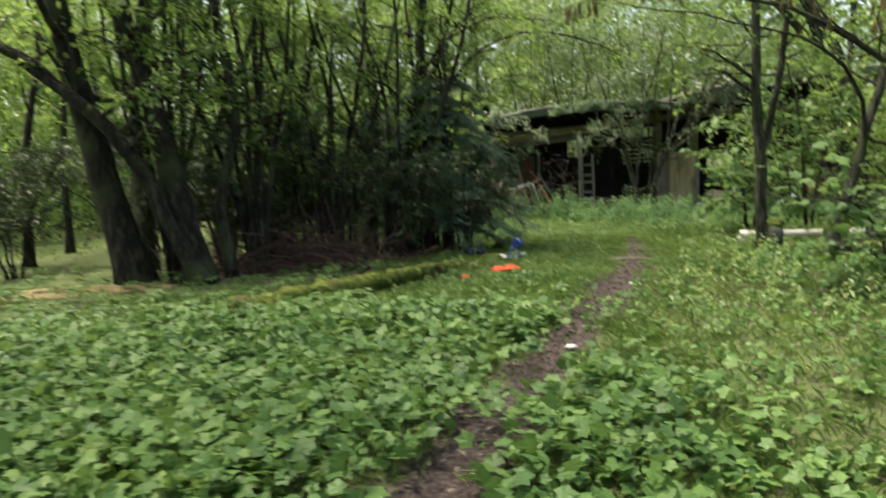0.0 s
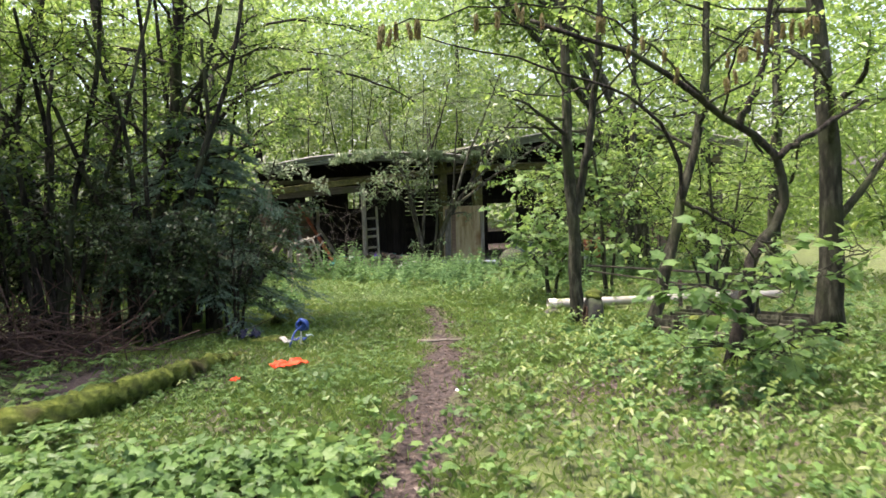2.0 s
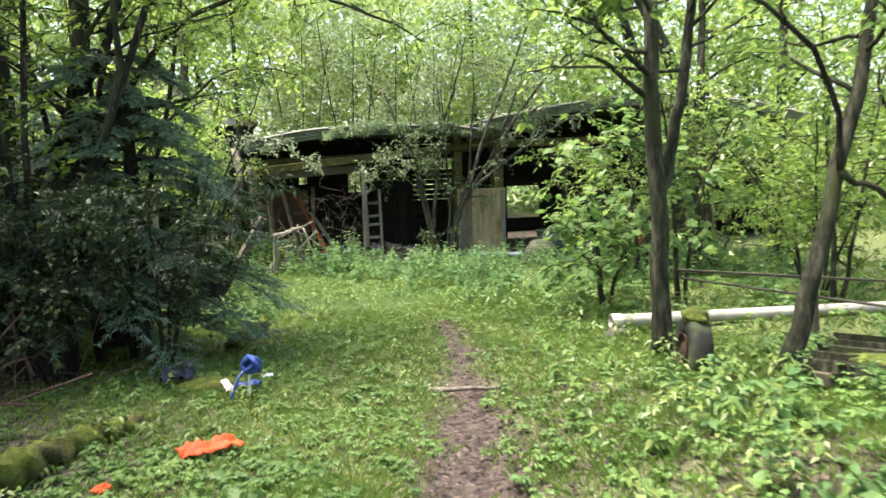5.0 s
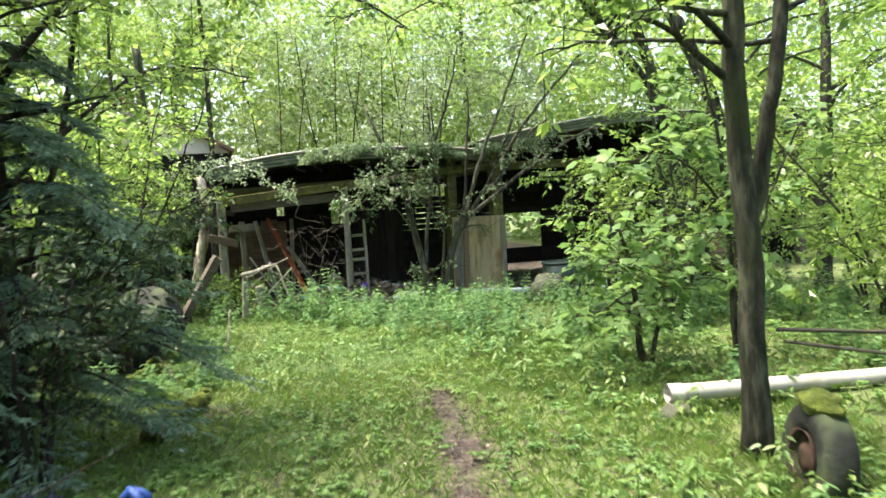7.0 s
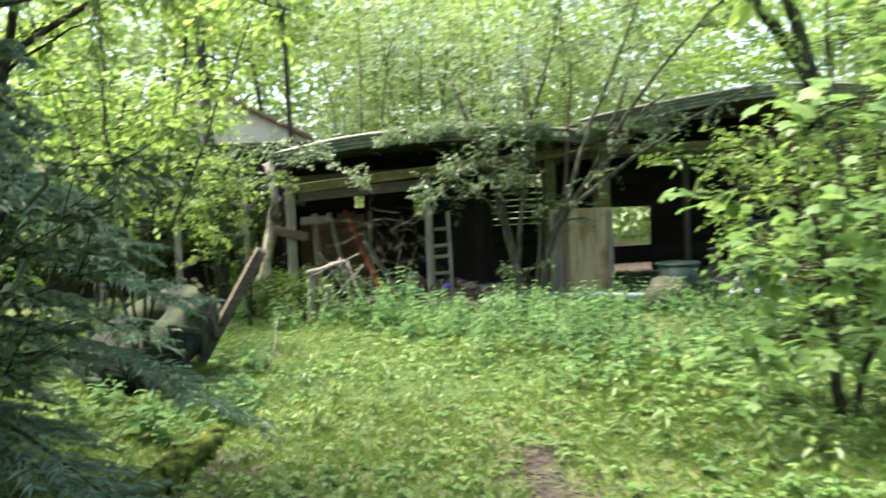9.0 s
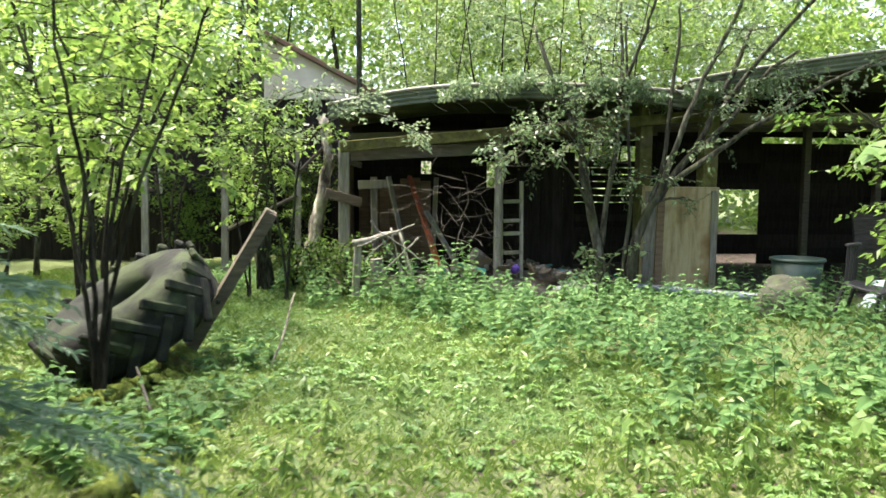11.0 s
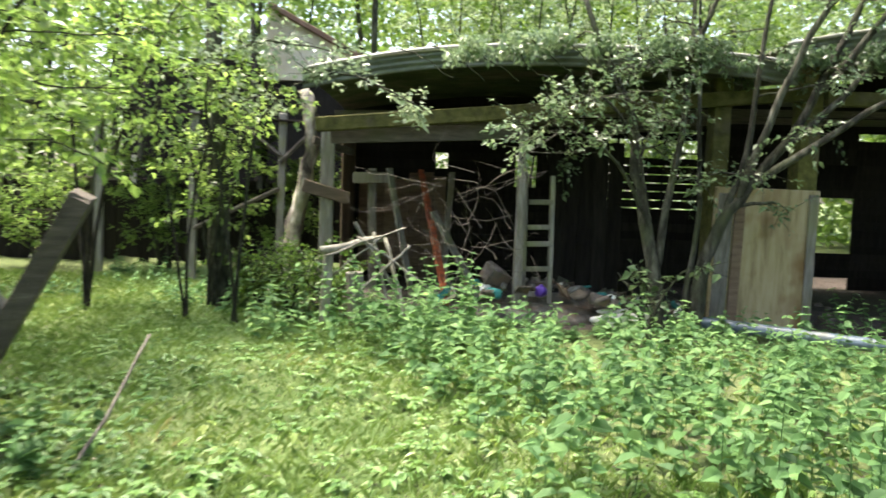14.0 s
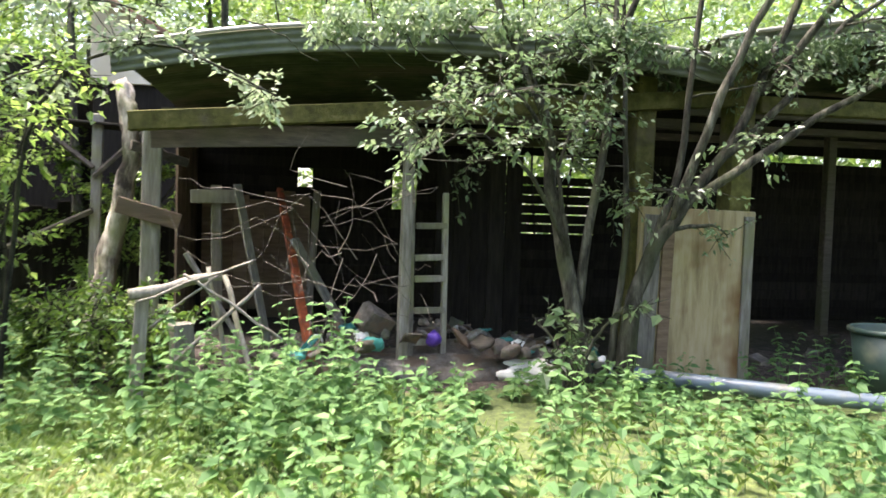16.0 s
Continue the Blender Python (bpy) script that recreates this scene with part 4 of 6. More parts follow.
    for x, y, h in ((11.2, 11.4, 2.8), (11.6, 8.2, 2.6)):
        bush(x, y, h, 1.4, LEAF_LIME, 8, lab, 0.1)
    bush(6.6, 6.2, 1.6, 1.1, LEAF_MID, 6, lab)
    z0 = float(ground(4.1, 6.7))
    grow("maple_sapling", "broad-leaved maple sapling spreading towards the path", [
        ([(4.1, 6.7, z0), (3.95, 6.6, 0.25), (3.6, 6.4, 0.62), (3.2, 6.25, 0.72)], 0.016, 0.005),
        ([(4.12, 6.72, z0), (4.05, 6.6, 0.4), (3.85, 6.4, 0.85), (3.6, 6.3, 1.0)], 0.018, 0.005),
        ([(4.15, 6.7, z0), (4.3, 6.6, 0.35), (4.5, 6.45, 0.7), (4.85, 6.3, 0.85)], 0.016, 0.005),
        ([(4.1, 6.75, z0), (4.2, 6.5, 0.1), (4.0, 6.3, 0.3), (3.75, 6.15, 0.36)], 0.012, 0.004),
        ([(4.1, 6.7, z0), (3.95, 6.5, 0.1), (3.65, 6.35, 0.22), (3.4, 6.3, 0.25)], 0.012, 0.004)],
        BARK, LEAF_MAPLE, 5, 4, 3, 0.115, 0.45, 0.4, 0.05, category="sapling", side=6, hand=True)
    for x, y, tall, arm in ((6.3, 12.75, 2.9, 1.5), (5.35, 12.9, 1.5, 0.6)):
        z0 = float(ground(x, y))
        grow("maple_sapling", "young maple with tiers of broad glossy leaves", [
            ([(x, y, z0), (x - 0.05, y, z0 + tall * 0.4), (x - 0.2, y - 0.1, z0 + tall * 0.75), (x - 0.4, y - 0.1, z0 + tall)], 0.04, 0.01),
            ([(x + 0.08, y, z0), (x + 0.25, y - 0.1, z0 + tall * 0.45), (x + 0.6, y - 0.3, z0 + tall * 0.8)], 0.03, 0.008),
            ([(x - 0.1, y, z0 + tall * 0.3), (x - arm * 0.5, y - 0.1, z0 + tall * 0.42), (x - arm, y - 0.2, z0 + tall * 0.36)], 0.018, 0.005),
            ([(x - 0.15, y, z0 + tall * 0.55), (x - arm * 0.55, y - 0.3, z0 + tall * 0.68), (x - arm * 1.2, y - 0.5, z0 + tall * 0.66)], 0.018, 0.005)],
            BARK, LEAF_MAPLE, 7, 5, 4, 0.12, 0.8, 0.3, 0.05, category="sapling", side=6, hand=True)
    z0 = float(ground(0.5, 21.0))
    grow("maple_sapling", "thin young maple arching before the shed's corner", [
        ([(0.5, 21.0, z0), (0.6, 20.9, 0.5), (0.9, 20.7, 1.4), (1.5, 20.5, 1.75)], 0.02, 0.006),
        ([(0.5, 21.0, z0), (0.35, 20.9, 0.7), (0.3, 20.7, 1.5), (0.6, 20.4, 1.95)], 0.018, 0.006)],
        BARK_DARK, LEAF_LIME, 7, 6, 7, 0.08, 0.65, 0.5, 0.0, category="sapling", side=6)
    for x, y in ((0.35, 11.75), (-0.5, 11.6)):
        bush(x, y, 1.7, 0.75, LEAF_SHADED, 8, "dark shaded understorey bush beside the spruce", 0.06, 12, BARK_DARK)
    bush(5.35, 20.65, 0.8, 0.42, LEAF_ELDER, 2, "young elder shoots with broad leaves", 0.115, 2, BARK, 3, 0.3, shape=0.7)
    bush(0.5, 22.0, 2.7, 0.6, LEAF_LIME, 7, "bright ivy-like climber round a dead trunk", 0.09, 6, low=0.4)
    for x, y, h in ((-1.4, 25.6, 1.9), (0.6, 26.2, 2.2), (-3.6, 25.8, 2.0), (-6.0, 26.0, 2.1)):
        bush(x, y, h, 0.9, LEAF_LIME, 6, "bright sunlit bush before the old boarding", 0.085)
    for x, y, h in ((1.45, 21.7, 0.8), (1.0, 22.3, 0.7), (1.95, 21.5, 0.6)):
        bush(x, y, h, 0.4, LEAF_MID, 4, "low leafy bramble at the foot of the shed's corner", 0.07, 6, BARK, 5, 0.2)
    bush(-3.6, 22.3, 2.6, 1.2, LEAF_LIME, 7, lab, 0.08)
    bush(-2.1, 17.6, 2.5, 1.1, LEAF_LIME, 7, lab, 0.075)
    bush(-3.5, 16.0, 2.4, 1.3, LEAF_MID, 7, lab)
    bush(-5.6, 13.2, 2.0, 1.2, LEAF_SHADED, 6, "dark shaded understorey bush")
    bush(-1.6, 14.8, 2.2, 1.2, LEAF_MID, 8, "shaded understorey bush with green leaves")
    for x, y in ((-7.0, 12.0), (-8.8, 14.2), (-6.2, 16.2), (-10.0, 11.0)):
        bush(x, y, 2.2, 1.4, LEAF_SHADED, 8, "dark shaded understorey bush", 0.095, 12, BARK_DARK)
    bush(-2.9, 12.2, 1.5, 1.0, LEAF_SHADED, 7, "dark shaded understorey bush")
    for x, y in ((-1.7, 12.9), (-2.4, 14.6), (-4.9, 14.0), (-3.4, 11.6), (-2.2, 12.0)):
        bush(x, y, 2.4, 1.2, LEAF_SHADED, 8, "dark shaded understorey bush", 0.085, 12, BARK_DARK)
    grow("privet", "thin shrub arching over with pale clustered leaves", [
        ([(1.0, 21.0, -0.72), (1.15, 20.9, 0.6), (1.35, 20.8, 1.5), (1.9, 20.6, 1.9), (2.5, 20.5, 1.85), (3.0, 20.4, 1.6)], 0.022, 0.006),
        ([(1.05, 21.0, -0.72), (0.9, 20.9, 0.8), (0.8, 20.7, 1.7), (1.3, 20.5, 2.2), (2.1, 20.4, 2.1)], 0.02, 0.006)],
        BARK, PALE_LEAF, 8, 6, 12, 0.065, 0.5, 0.5, 0.1, category="shrub", shape=0.6)


def elder():
    root = grow("elder", "sprawling elder shrub with bare crooked stems before the shed", [
        ([(5.7, 21.15, -0.7), (5.47, 21.2, 0.5), (5.32, 21.2, 1.09), (5.22, 21.2, 1.71), (4.78, 21.2, 2.64), (4.6, 21.3, 3.3)], 0.085, 0.022),
        ([(5.97, 21.1, -0.7), (6.1, 21.15, 0.05), (6.3, 21.15, 0.55), (6.5, 21.15, 0.9), (6.95, 21.15, 1.5), (7.45, 21.2, 2.4), (7.77, 21.2, 3.3)], 0.09, 0.03),
        ([(5.6, 21.2, -0.05), (5.76, 21.2, 1.25), (5.87, 21.2, 2.34), (5.81, 21.2, 3.6)], 0.05, 0.018),
        ([(6.17, 21.15, 0.22), (6.5, 21.2, 1.29), (6.66, 21.2, 2.8), (6.7, 21.2, 3.6)], 0.045, 0.016),
        ([(5.9, 21.15, -0.7), (5.97, 21.2, -0.04), (6.04, 21.2, 0.86), (5.96, 21.2, 2.0), (5.93, 21.3, 3.4)], 0.04, 0.015),
        ([(6.8, 21.15, 1.3), (7.5, 21.1, 1.95), (7.96, 21.1, 2.58), (8.46, 21.1, 2.93)], 0.05, 0.018),
        ([(5.47, 21.1, 0.5), (5.05, 20.9, 1.15), (4.5, 20.75, 1.45), (4.0, 20.65, 1.15)], 0.025, 0.006),
        ([(5.3, 21.1, 1.25), (4.95, 20.85, 1.75), (4.6, 20.7, 1.75), (4.3, 20.6, 1.5)], 0.022, 0.006),
        # The next four stems extend the crown, added to shade the right side.
        ([(6.5, 21.15, 0.9), (7.4, 20.9, 1.6), (8.6, 20.5, 2.4), (9.6, 20.2, 2.9)], 0.05, 0.015),
        ([(7.3, 21.2, 2.0), (7.9, 20.7, 3.0), (8.6, 20.2, 3.9), (9.2, 19.8, 4.5)], 0.045, 0.015),
        ([(6.45, 21.15, 0.82), (6.8, 20.8, 2.2), (7.2, 20.3, 3.4), (7.5, 19.9, 4.4)], 0.05, 0.015),
        ([(5.8, 21.2, 2.2), (6.1, 20.8, 3.2), (6.3, 20.5, 4.3)], 0.035, 0.012),
        ([(5.47, 21.1, 0.55), (5.37, 21.1, 1.24), (5.62, 21.1, 2.08), (5.5, 21.1, 2.8)], 0.022, 0.008)],
        BARK_ELDER, LEAF_ELDER, 7, 7, 11, 0.068, 1.0, 0.42, 0.1, category="shrub")
    return root


def spruce(x, y, h, spread, dense, label):
    """A spruce: drooping whorled boughs, each a flat fan of needle sprays."""
    z = float(ground(x, y))
    root = thing("spruce", label, "tree", pose(x, y, z))
    part("trunk", limb_mesh("trunk", curve_points([(0, 0, -0.1), (0.03, 0, h * 0.5), (0, 0.05, h)], 12, 0.006), (0.13, 0.02), BARK_DARK, 9), BARK_DARK, root)
    T0, TD, TL = [], [], []
    for k in range(int(h * 17)):
        u = (k + rng.uniform(0, 1)) / (h * 17)
        zz = 0.35 + u * (h - 0.45)
        a = k * 2.4 + rng.uniform(-0.4, 0.4)
        ln = spread * (1 - u * 0.6) * rng.uniform(0.7, 1.1) * min(1, 0.55 + u * 3)
        d = np.array([np.cos(a), np.sin(a), 0])
        q = curve_points([(0, 0, zz), d * ln * 0.5 + [0, 0, zz + 0.02], d * ln + [0, 0, zz - 0.28 * ln]], 8, 0.01)
        part("bough", limb_mesh("bough", q, (0.02, 0.004), BARK_DARK, 4), BARK_DARK, root)
        for w in np.linspace(0.25, 1, int(5 + ln * 9)):
            j = min(int(w * 7), 6)
            o = q[j] + (q[j + 1] - q[j]) * (w * 7 - j)
            for s in (-1, 1):
                sd = np.cross(d, [0, 0, 1]) * s
                td = unit(d * 0.75 + sd * 0.75 + np.array([0, 0, -0.35]) + rng.normal(0, 0.12, 3))
                T0.append(o), TD.append(td), TL.append(ln * 0.32 * rng.uniform(0.6, 1.1))
    T0, TD, TL = np.array(T0), np.array(TD), np.array(TL)
    per = dense
    idx = np.repeat(np.arange(len(T0)), per)
    n = len(idx)
    P = T0[idx] + TD[idx] * (TL[idx] * rng.uniform(0, 1, n))[:, None]
    flank = unit(np.cross(TD[idx], np.array([[0, 0, 1.0]])) + 1e-4) * rng.choice([-1, 1], n)[:, None]
    D = TD[idx] * 0.75 + flank * 0.7 + rng.normal(0, 0.22, (n, 3)) + np.array([[0, 0, -0.1]])
    v, f = leaves(P, D, rng.uniform(0.04, 0.085, n), 0.014, 0.25, 0.12, flat=0.6)
    tagged(part("crown", solid("crown", v, f, NEEDLES), NEEDLES, root), kind="stuff")


left_trees()
stem_clumps()
right_trees()
bushes()
elder()
spruce(0.1, 12.5, 3.1, 1.6, 34, "dark blue-green spruce with drooping boughs")
spruce(-0.9, 14.2, 2.7, 1.4, 18, "dark blue-green spruce with drooping boughs")


def far_woods():
    """The wood all round: trunks, and leaf masses in uneven clumps with gaps."""
    tr = []
    for k in range(60):
        a = rng.uniform(-1.15, 1.15) if k < 25 else rng.uniform(1.15, 5.13)
        d = rng.uniform(15, 46)
        x, y = 3 + d * np.sin(a), 13 + d * np.cos(a)
        if -9 < x < 17 and y < 30 and y > 20.5:
            y += 9
        h = rng.uniform(8, 14)
        lean = rng.normal(0, 0.6, 2)
        p = curve_points([(x, y, -0.9), (x + lean[0] * 0.4, y + lean[1] * 0.4, h * 0.5), (x + lean[0], y + lean[1], h)], 7, 0.05)
        tr.append(tube(p, (rng.uniform(0.06, 0.17), 0.03), 6, 0.05, False))
    def masses(clumps, d0, d1, a0, a1, top, per, spread, l0, l1):
        a, d = rng.uniform(a0, a1, clumps), d0 + (d1 - d0) * rng.uniform(0, 1, clumps)
        z = -0.6 + (top + 0.6) * rng.uniform(0, 1, clumps) ** 1.15
        c = np.stack([3 + d * np.sin(a), 13 + d * np.cos(a), z], -1)
        ok = ~((c[:, 0] > -9.5) & (c[:, 0] < 17.2) & (c[:, 1] > 20.0) & (c[:, 1] < 28.6)) & ~((c[:, 0] > -8) & (c[:, 0] < 3) & (c[:, 1] > 28) & (c[:, 1] < 39) & (c[:, 2] < 6)) & ~((c[:, 0] > 3) & (c[:, 0] < 16) & (c[:, 1] < 40) & (c[:, 1] > 20) & (c[:, 2] < 3.4))
        c = c[ok]
        big = rng.uniform(0.5, 1.5, len(c))
        idx = np.repeat(np.arange(len(c)), per)
        n = len(idx)
        Q = c[idx] + rng.normal(0, 1, (n, 3)) * np.array([[1, 1, 0.5]]) * (spread * big[idx])[:, None]
        Q[:, 2] = np.maximum(Q[:, 2], -0.6)
        D = rng.normal(0, 1, (n, 3)) * np.array([[1, 1, 0.5]]) + np.array([[0, 0, -0.2]])
        L = rng.uniform(l0, l1, n)
        return leaves(Q, D, L, L * 0.6, flat=0.5)

    lime = merge([masses(820, 16.5, 23, -1.25, 0.6, 9.0, 120, 0.5, 0.09, 0.18), masses(240, 16.5, 23, 0.6, 1.3, 9.0, 120, 0.5, 0.09, 0.18), masses(1500, 24, 42, -1.2, 1.25, 15.0, 90, 1.1, 0.22, 0.45), masses(420, 15, 34, 1.3, 5.0, 12.0, 70, 1.0, 0.25, 0.45)])
    grey = merge([masses(300, 16.2, 21, -0.2, 0.5, 8.5, 150, 0.6, 0.07, 0.14), masses(420, 24, 42, -1.0, 1.0, 13.0, 90, 0.95, 0.22, 0.42)])
    deep = masses(340, 17, 32, -1.25, 0.45, 8.0, 100, 0.7, 0.14, 0.3)
    v2, f2 = merge(tr)
    root = thing("far_wood", "surrounding wood of tall slim trees in bright leaf", "woodland", kind="stuff")
    tagged(part("trunks", solid("trunks", v2, f2, BARK, True), BARK, root), kind="stuff")
    for (v, f), mat in ((lime, LEAF_LIME), (grey, LEAF_GREY), (deep, LEAF_MID)):
        tagged(part("foliage", solid("foliage", v, f, mat), mat, root), kind="stuff")


far_woods()


# ---- low plants ----
def keep(n, x0, x1, y0, y1, rule):
    x, y = rng.uniform(x0, x1, n), rng.uniform(y0, y1, n)
    w = rule(x, y)
    k = rng.uniform(0, 1, n) < w
    return x[k], y[k]


def clump(x, y):
    return np.array([noise.noise(Vector((a * 0.9, b * 0.9, 0.3))) for a, b in zip(x, y)])


def in_shed(x, y):
    return (y > 21.35) & (x > 1.2)


def grass():
    def rule(x, y):
        w = np.clip(to_line(x, y, TRAIL) / np.interp(y, [8, 11], [0.3, 0.2]) - 0.35 + 0.25 * np.sin(x * 4 + y * 5), 0.03, 1) * np.clip(to_line(x, y, TRODDEN) / 0.25 + 0.35, 0, 1)
        w = w * (1 - 0.7 * np.exp(-((x + 1.0) / 1.0) ** 2 - ((y - 9.3) / 1.3) ** 2))
        w = w * (1 - in_shed(x, y)) * np.where((x < -1) & (y > 9.5) & (y < 16), 0.12, 1)
        return w
    pieces = []
    for n, box4, hh in ((60000, (-1.0, 5.5, 8.0, 16.5), 0.085), (30000, (-4, 1.5, 0.8, 8.5), 0.1), (22000, (0.2, 5.5, 0.8, 8.5), 0.1), (34000, (-4, 4, 16, 25), 0.13), (20000, (4, 12, 4, 20), 0.14), (14000, (-12, -1, 5, 22), 0.12), (9000, (-14, 14, -8, 1), 0.12)):
        x, y = keep(n, *box4, rule)
        m = len(x)
        P = np.stack([x, y, ground(x, y) - 0.005], -1)
        D = rng.normal(0, 0.45, (m, 3)) * np.array([[1, 1, 0]]) + np.array([[0, 0, 1.0]])
        pieces.append(leaves(P, D, hh * rng.uniform(0.5, 1.6, m), rng.uniform(0.005, 0.011, m), 0.2, 0.35, flat=0.0))
    v, f = merge(pieces)
    one("grass", solid("grass", v, f, GRASS), GRASS, "short bright grass over the clearing", "grass", kind="stuff")
    x, y = keep(190000, -3.5, 4.5, 14.5, 27, lambda x, y: np.exp(-(to_line(x, y, TRODDEN[1:]) / 1.15) ** 2) * (1 - in_shed(x, y)))
    m = len(x)
    P = np.stack([x, y, ground(x, y) - 0.005], -1)
    D = rng.normal(0, 0.7, (m, 3)) * np.array([[1, 1, 0]]) + np.array([[0, 0, 1.0]])
    v, f = leaves(P, D, 0.1 * rng.uniform(0.5, 1.5, m), rng.uniform(0.005, 0.011, m), 0.2, 0.35, flat=0.0)
    one("trodden_grass", solid("trodden_grass", v, f, GRASS_PALE), GRASS_PALE, "trodden grass of the track to the lean-to, paled as if sunlit", "grass", kind="stuff")


def herbs():
    """Low leafy herbs: little rosettes of lobed leaves on short stalks."""
    def lush(x, y):
        d = to_line(x, y, TRAIL)
        w = np.clip(d / 0.35 - 0.5, 0, 1) * np.clip(0.7 + 1.2 * clump(x, y), 0.1, 1)
        w = w * (1 - np.exp(-(to_line(x, y, [(4.4, 11.0), (8.2, 10.5)]) / 0.6) ** 2))
        return w * np.where((y > 9) & (x < 0), 0.3, 1)
    pieces, hand = [], []
    for n, box4, h, ls in ((7200, (-4.5, 0.9, 1.0, 6.2), 0.15, 0.055), (1500, (-2.5, 1.8, 6.2, 10.8), 0.05, 0.032), (1350, (0.2, 5.0, 1.0, 8.5), 0.08, 0.038), (3800, (-0.5, 5.5, 8, 15.5), 0.05, 0.035), (900, (4.6, 9, 5, 15), 0.16, 0.055), (1500, (-9, -1, 4, 12), 0.15, 0.08), (2200, (-3, 4.2, 15, 23), 0.08, 0.05), (900, (-8, 8, -4, 1), 0.15, 0.08)):
        x, y = keep(n, *box4, lush)
        x, y = x + rng.normal(0, 0.35, len(x)), y + rng.normal(0, 0.35, len(y))
        on = to_line(x, y, TRAIL) > 0.13 + 0.07 * np.sin(x * 5 + y * 3)
        x, y = x[on], y[on]
        per = 7
        idx = np.repeat(np.arange(len(x)), per)
        m = len(idx)
        a = rng.uniform(0, 2 * np.pi, m)
        r = rng.uniform(0.01, 0.09, m) * (h / 0.12)
        hz = h * rng.uniform(0.35, 1.25, len(x))[idx] * rng.uniform(0.6, 1.1, m)
        P = np.stack([x[idx] + np.cos(a) * r, y[idx] + np.sin(a) * r, ground(x[idx], y[idx]) + hz], -1)
        tilt = rng.uniform(-0.25, 0.35, m)
        L = ls * rng.uniform(0.6, 1.4, m)
        if h in (0.15, 0.08) and box4[3] < 9:
            hand.append(lobed(P, np.stack([np.cos(a), np.sin(a), tilt * 0.8 + 0.1], -1), L * 1.25, 0.6, 0.3))
            continue
        for turn, k in ((0, 1.15), (1.0, 0.95), (-1.0, 0.95)):
            D = np.stack([np.cos(a + turn), np.sin(a + turn), tilt], -1)
            pieces.append(leaves(P, D, L * k, L * 0.62, 0.1, 0.2, False, 0.9))
    v, f = merge(pieces + hand)
    one("ground_herbs", solid("ground_herbs", v, f, HERB), HERB, "low leafy ground elder and clover beside the path", "herbs", kind="stuff")


def nettles():
    """Stands of nettles: upright stalks with crossed pairs of toothed leaves."""
    def rule(x, y):
        d = to_line(x, y, TRODDEN)
        right_of = x > np.interp(y, [12.9, 14.7, 16.3, 18.1, 20, 22], [4.6, 4.0, 3.5, 3.0, 2.5, 2.1])
        return right_of * np.clip(d / 0.8 - 0.45, 0, 1) * np.clip(0.62 + 1.5 * clump(x * 1.3, y * 1.3), 0.15, 1) * (1 - in_shed(x, y)) * (1 - 0.85 * np.exp(-((x - 7.2) / 0.9) ** 2 - ((y - 20.6) / 0.5) ** 2))
    def patch(x, y):
        return np.clip(0.55 + 1.4 * clump(x * 1.3, y * 1.3), 0, 1) * (1 - np.exp(-(to_line(x, y, [(4.4, 11.0), (8.2, 10.5)]) / 0.6) ** 2))
    leafs, stalks = [], []
    for n, box4, h, r in ((1750, (2.0, 10.5, 14.2, 21.4), 0.44, rule), (170, (-0.6, 1.6, 14.0, 17.2), 0.26, patch), (150, (-2.0, 1.4, 21.5, 25), 0.26, patch), (34, (1.9, 3.8, 19.2, 20.4), 0.62, patch), (75, (0.8, 2.4, 21.0, 22.6), 0.42, patch), (55, (1.4, 2.4, 19.6, 20.9), 0.5, patch), (60, (4.6, 6.2, 20.3, 20.9), 0.6, patch), (130, (3.2, 5.6, 5.5, 9.2), 0.24, patch), (200, (5, 9, 9, 14.5), 0.36, patch)):
        x, y = keep(n, *box4, r)
        hh = h * rng.uniform(0.35, 1.45, len(x)) * np.clip(to_line(x, y, [(3.2, 21.5), (5.7, 21.0), (6.6, 20.2), (8.4, 18.9)]) / 1.3, 0.38, 1)
        for a, b, c in zip(x, y, hh):
            g = float(ground(a, b))
            lx, ly = rng.normal(0, 0.09, 2)
            stalks.append(tube(np.array([(a, b, g - 0.02), (a + lx * 0.4 * c, b + ly * 0.4 * c, g + c * 0.6), (a + lx, b + ly, g + c)]), (0.0035, 0.0018), 3, 0, False))
            k = int(4 + c * 8)
            u = np.repeat(np.linspace(0.3, 1.0, k), 2)
            ph = np.repeat(np.arange(k) * np.pi / 2 + rng.uniform(0, 6), 2) + np.tile([0, np.pi], k) + rng.normal(0, 0.45, 2 * k)
            P = np.stack([a + lx * u ** 2, b + ly * u ** 2, g + c * u], -1)
            D = np.stack([np.cos(ph), np.sin(ph), rng.uniform(-0.4, 0.45, 2 * k)], -1)
            L = 0.104 * (1.15 - 0.65 * u) * rng.uniform(0.6, 1.4, 2 * k)
            leafs.append(leaves(P, D, L, L * 0.7, 0.14, 0.2, True, 0.75))
    v, f = merge(leafs)
    root = thing("nettles", "dense stand of knee-high nettles before the shed", "nettles", kind="stuff")
    part("nettle_leaves", solid("nettle_leaves", v, f, NETTLE), NETTLE, root)
    v, f = merge(stalks)
    part("nettle_stalks", solid("nettle_stalks", v, f, NETTLE), NETTLE, root)


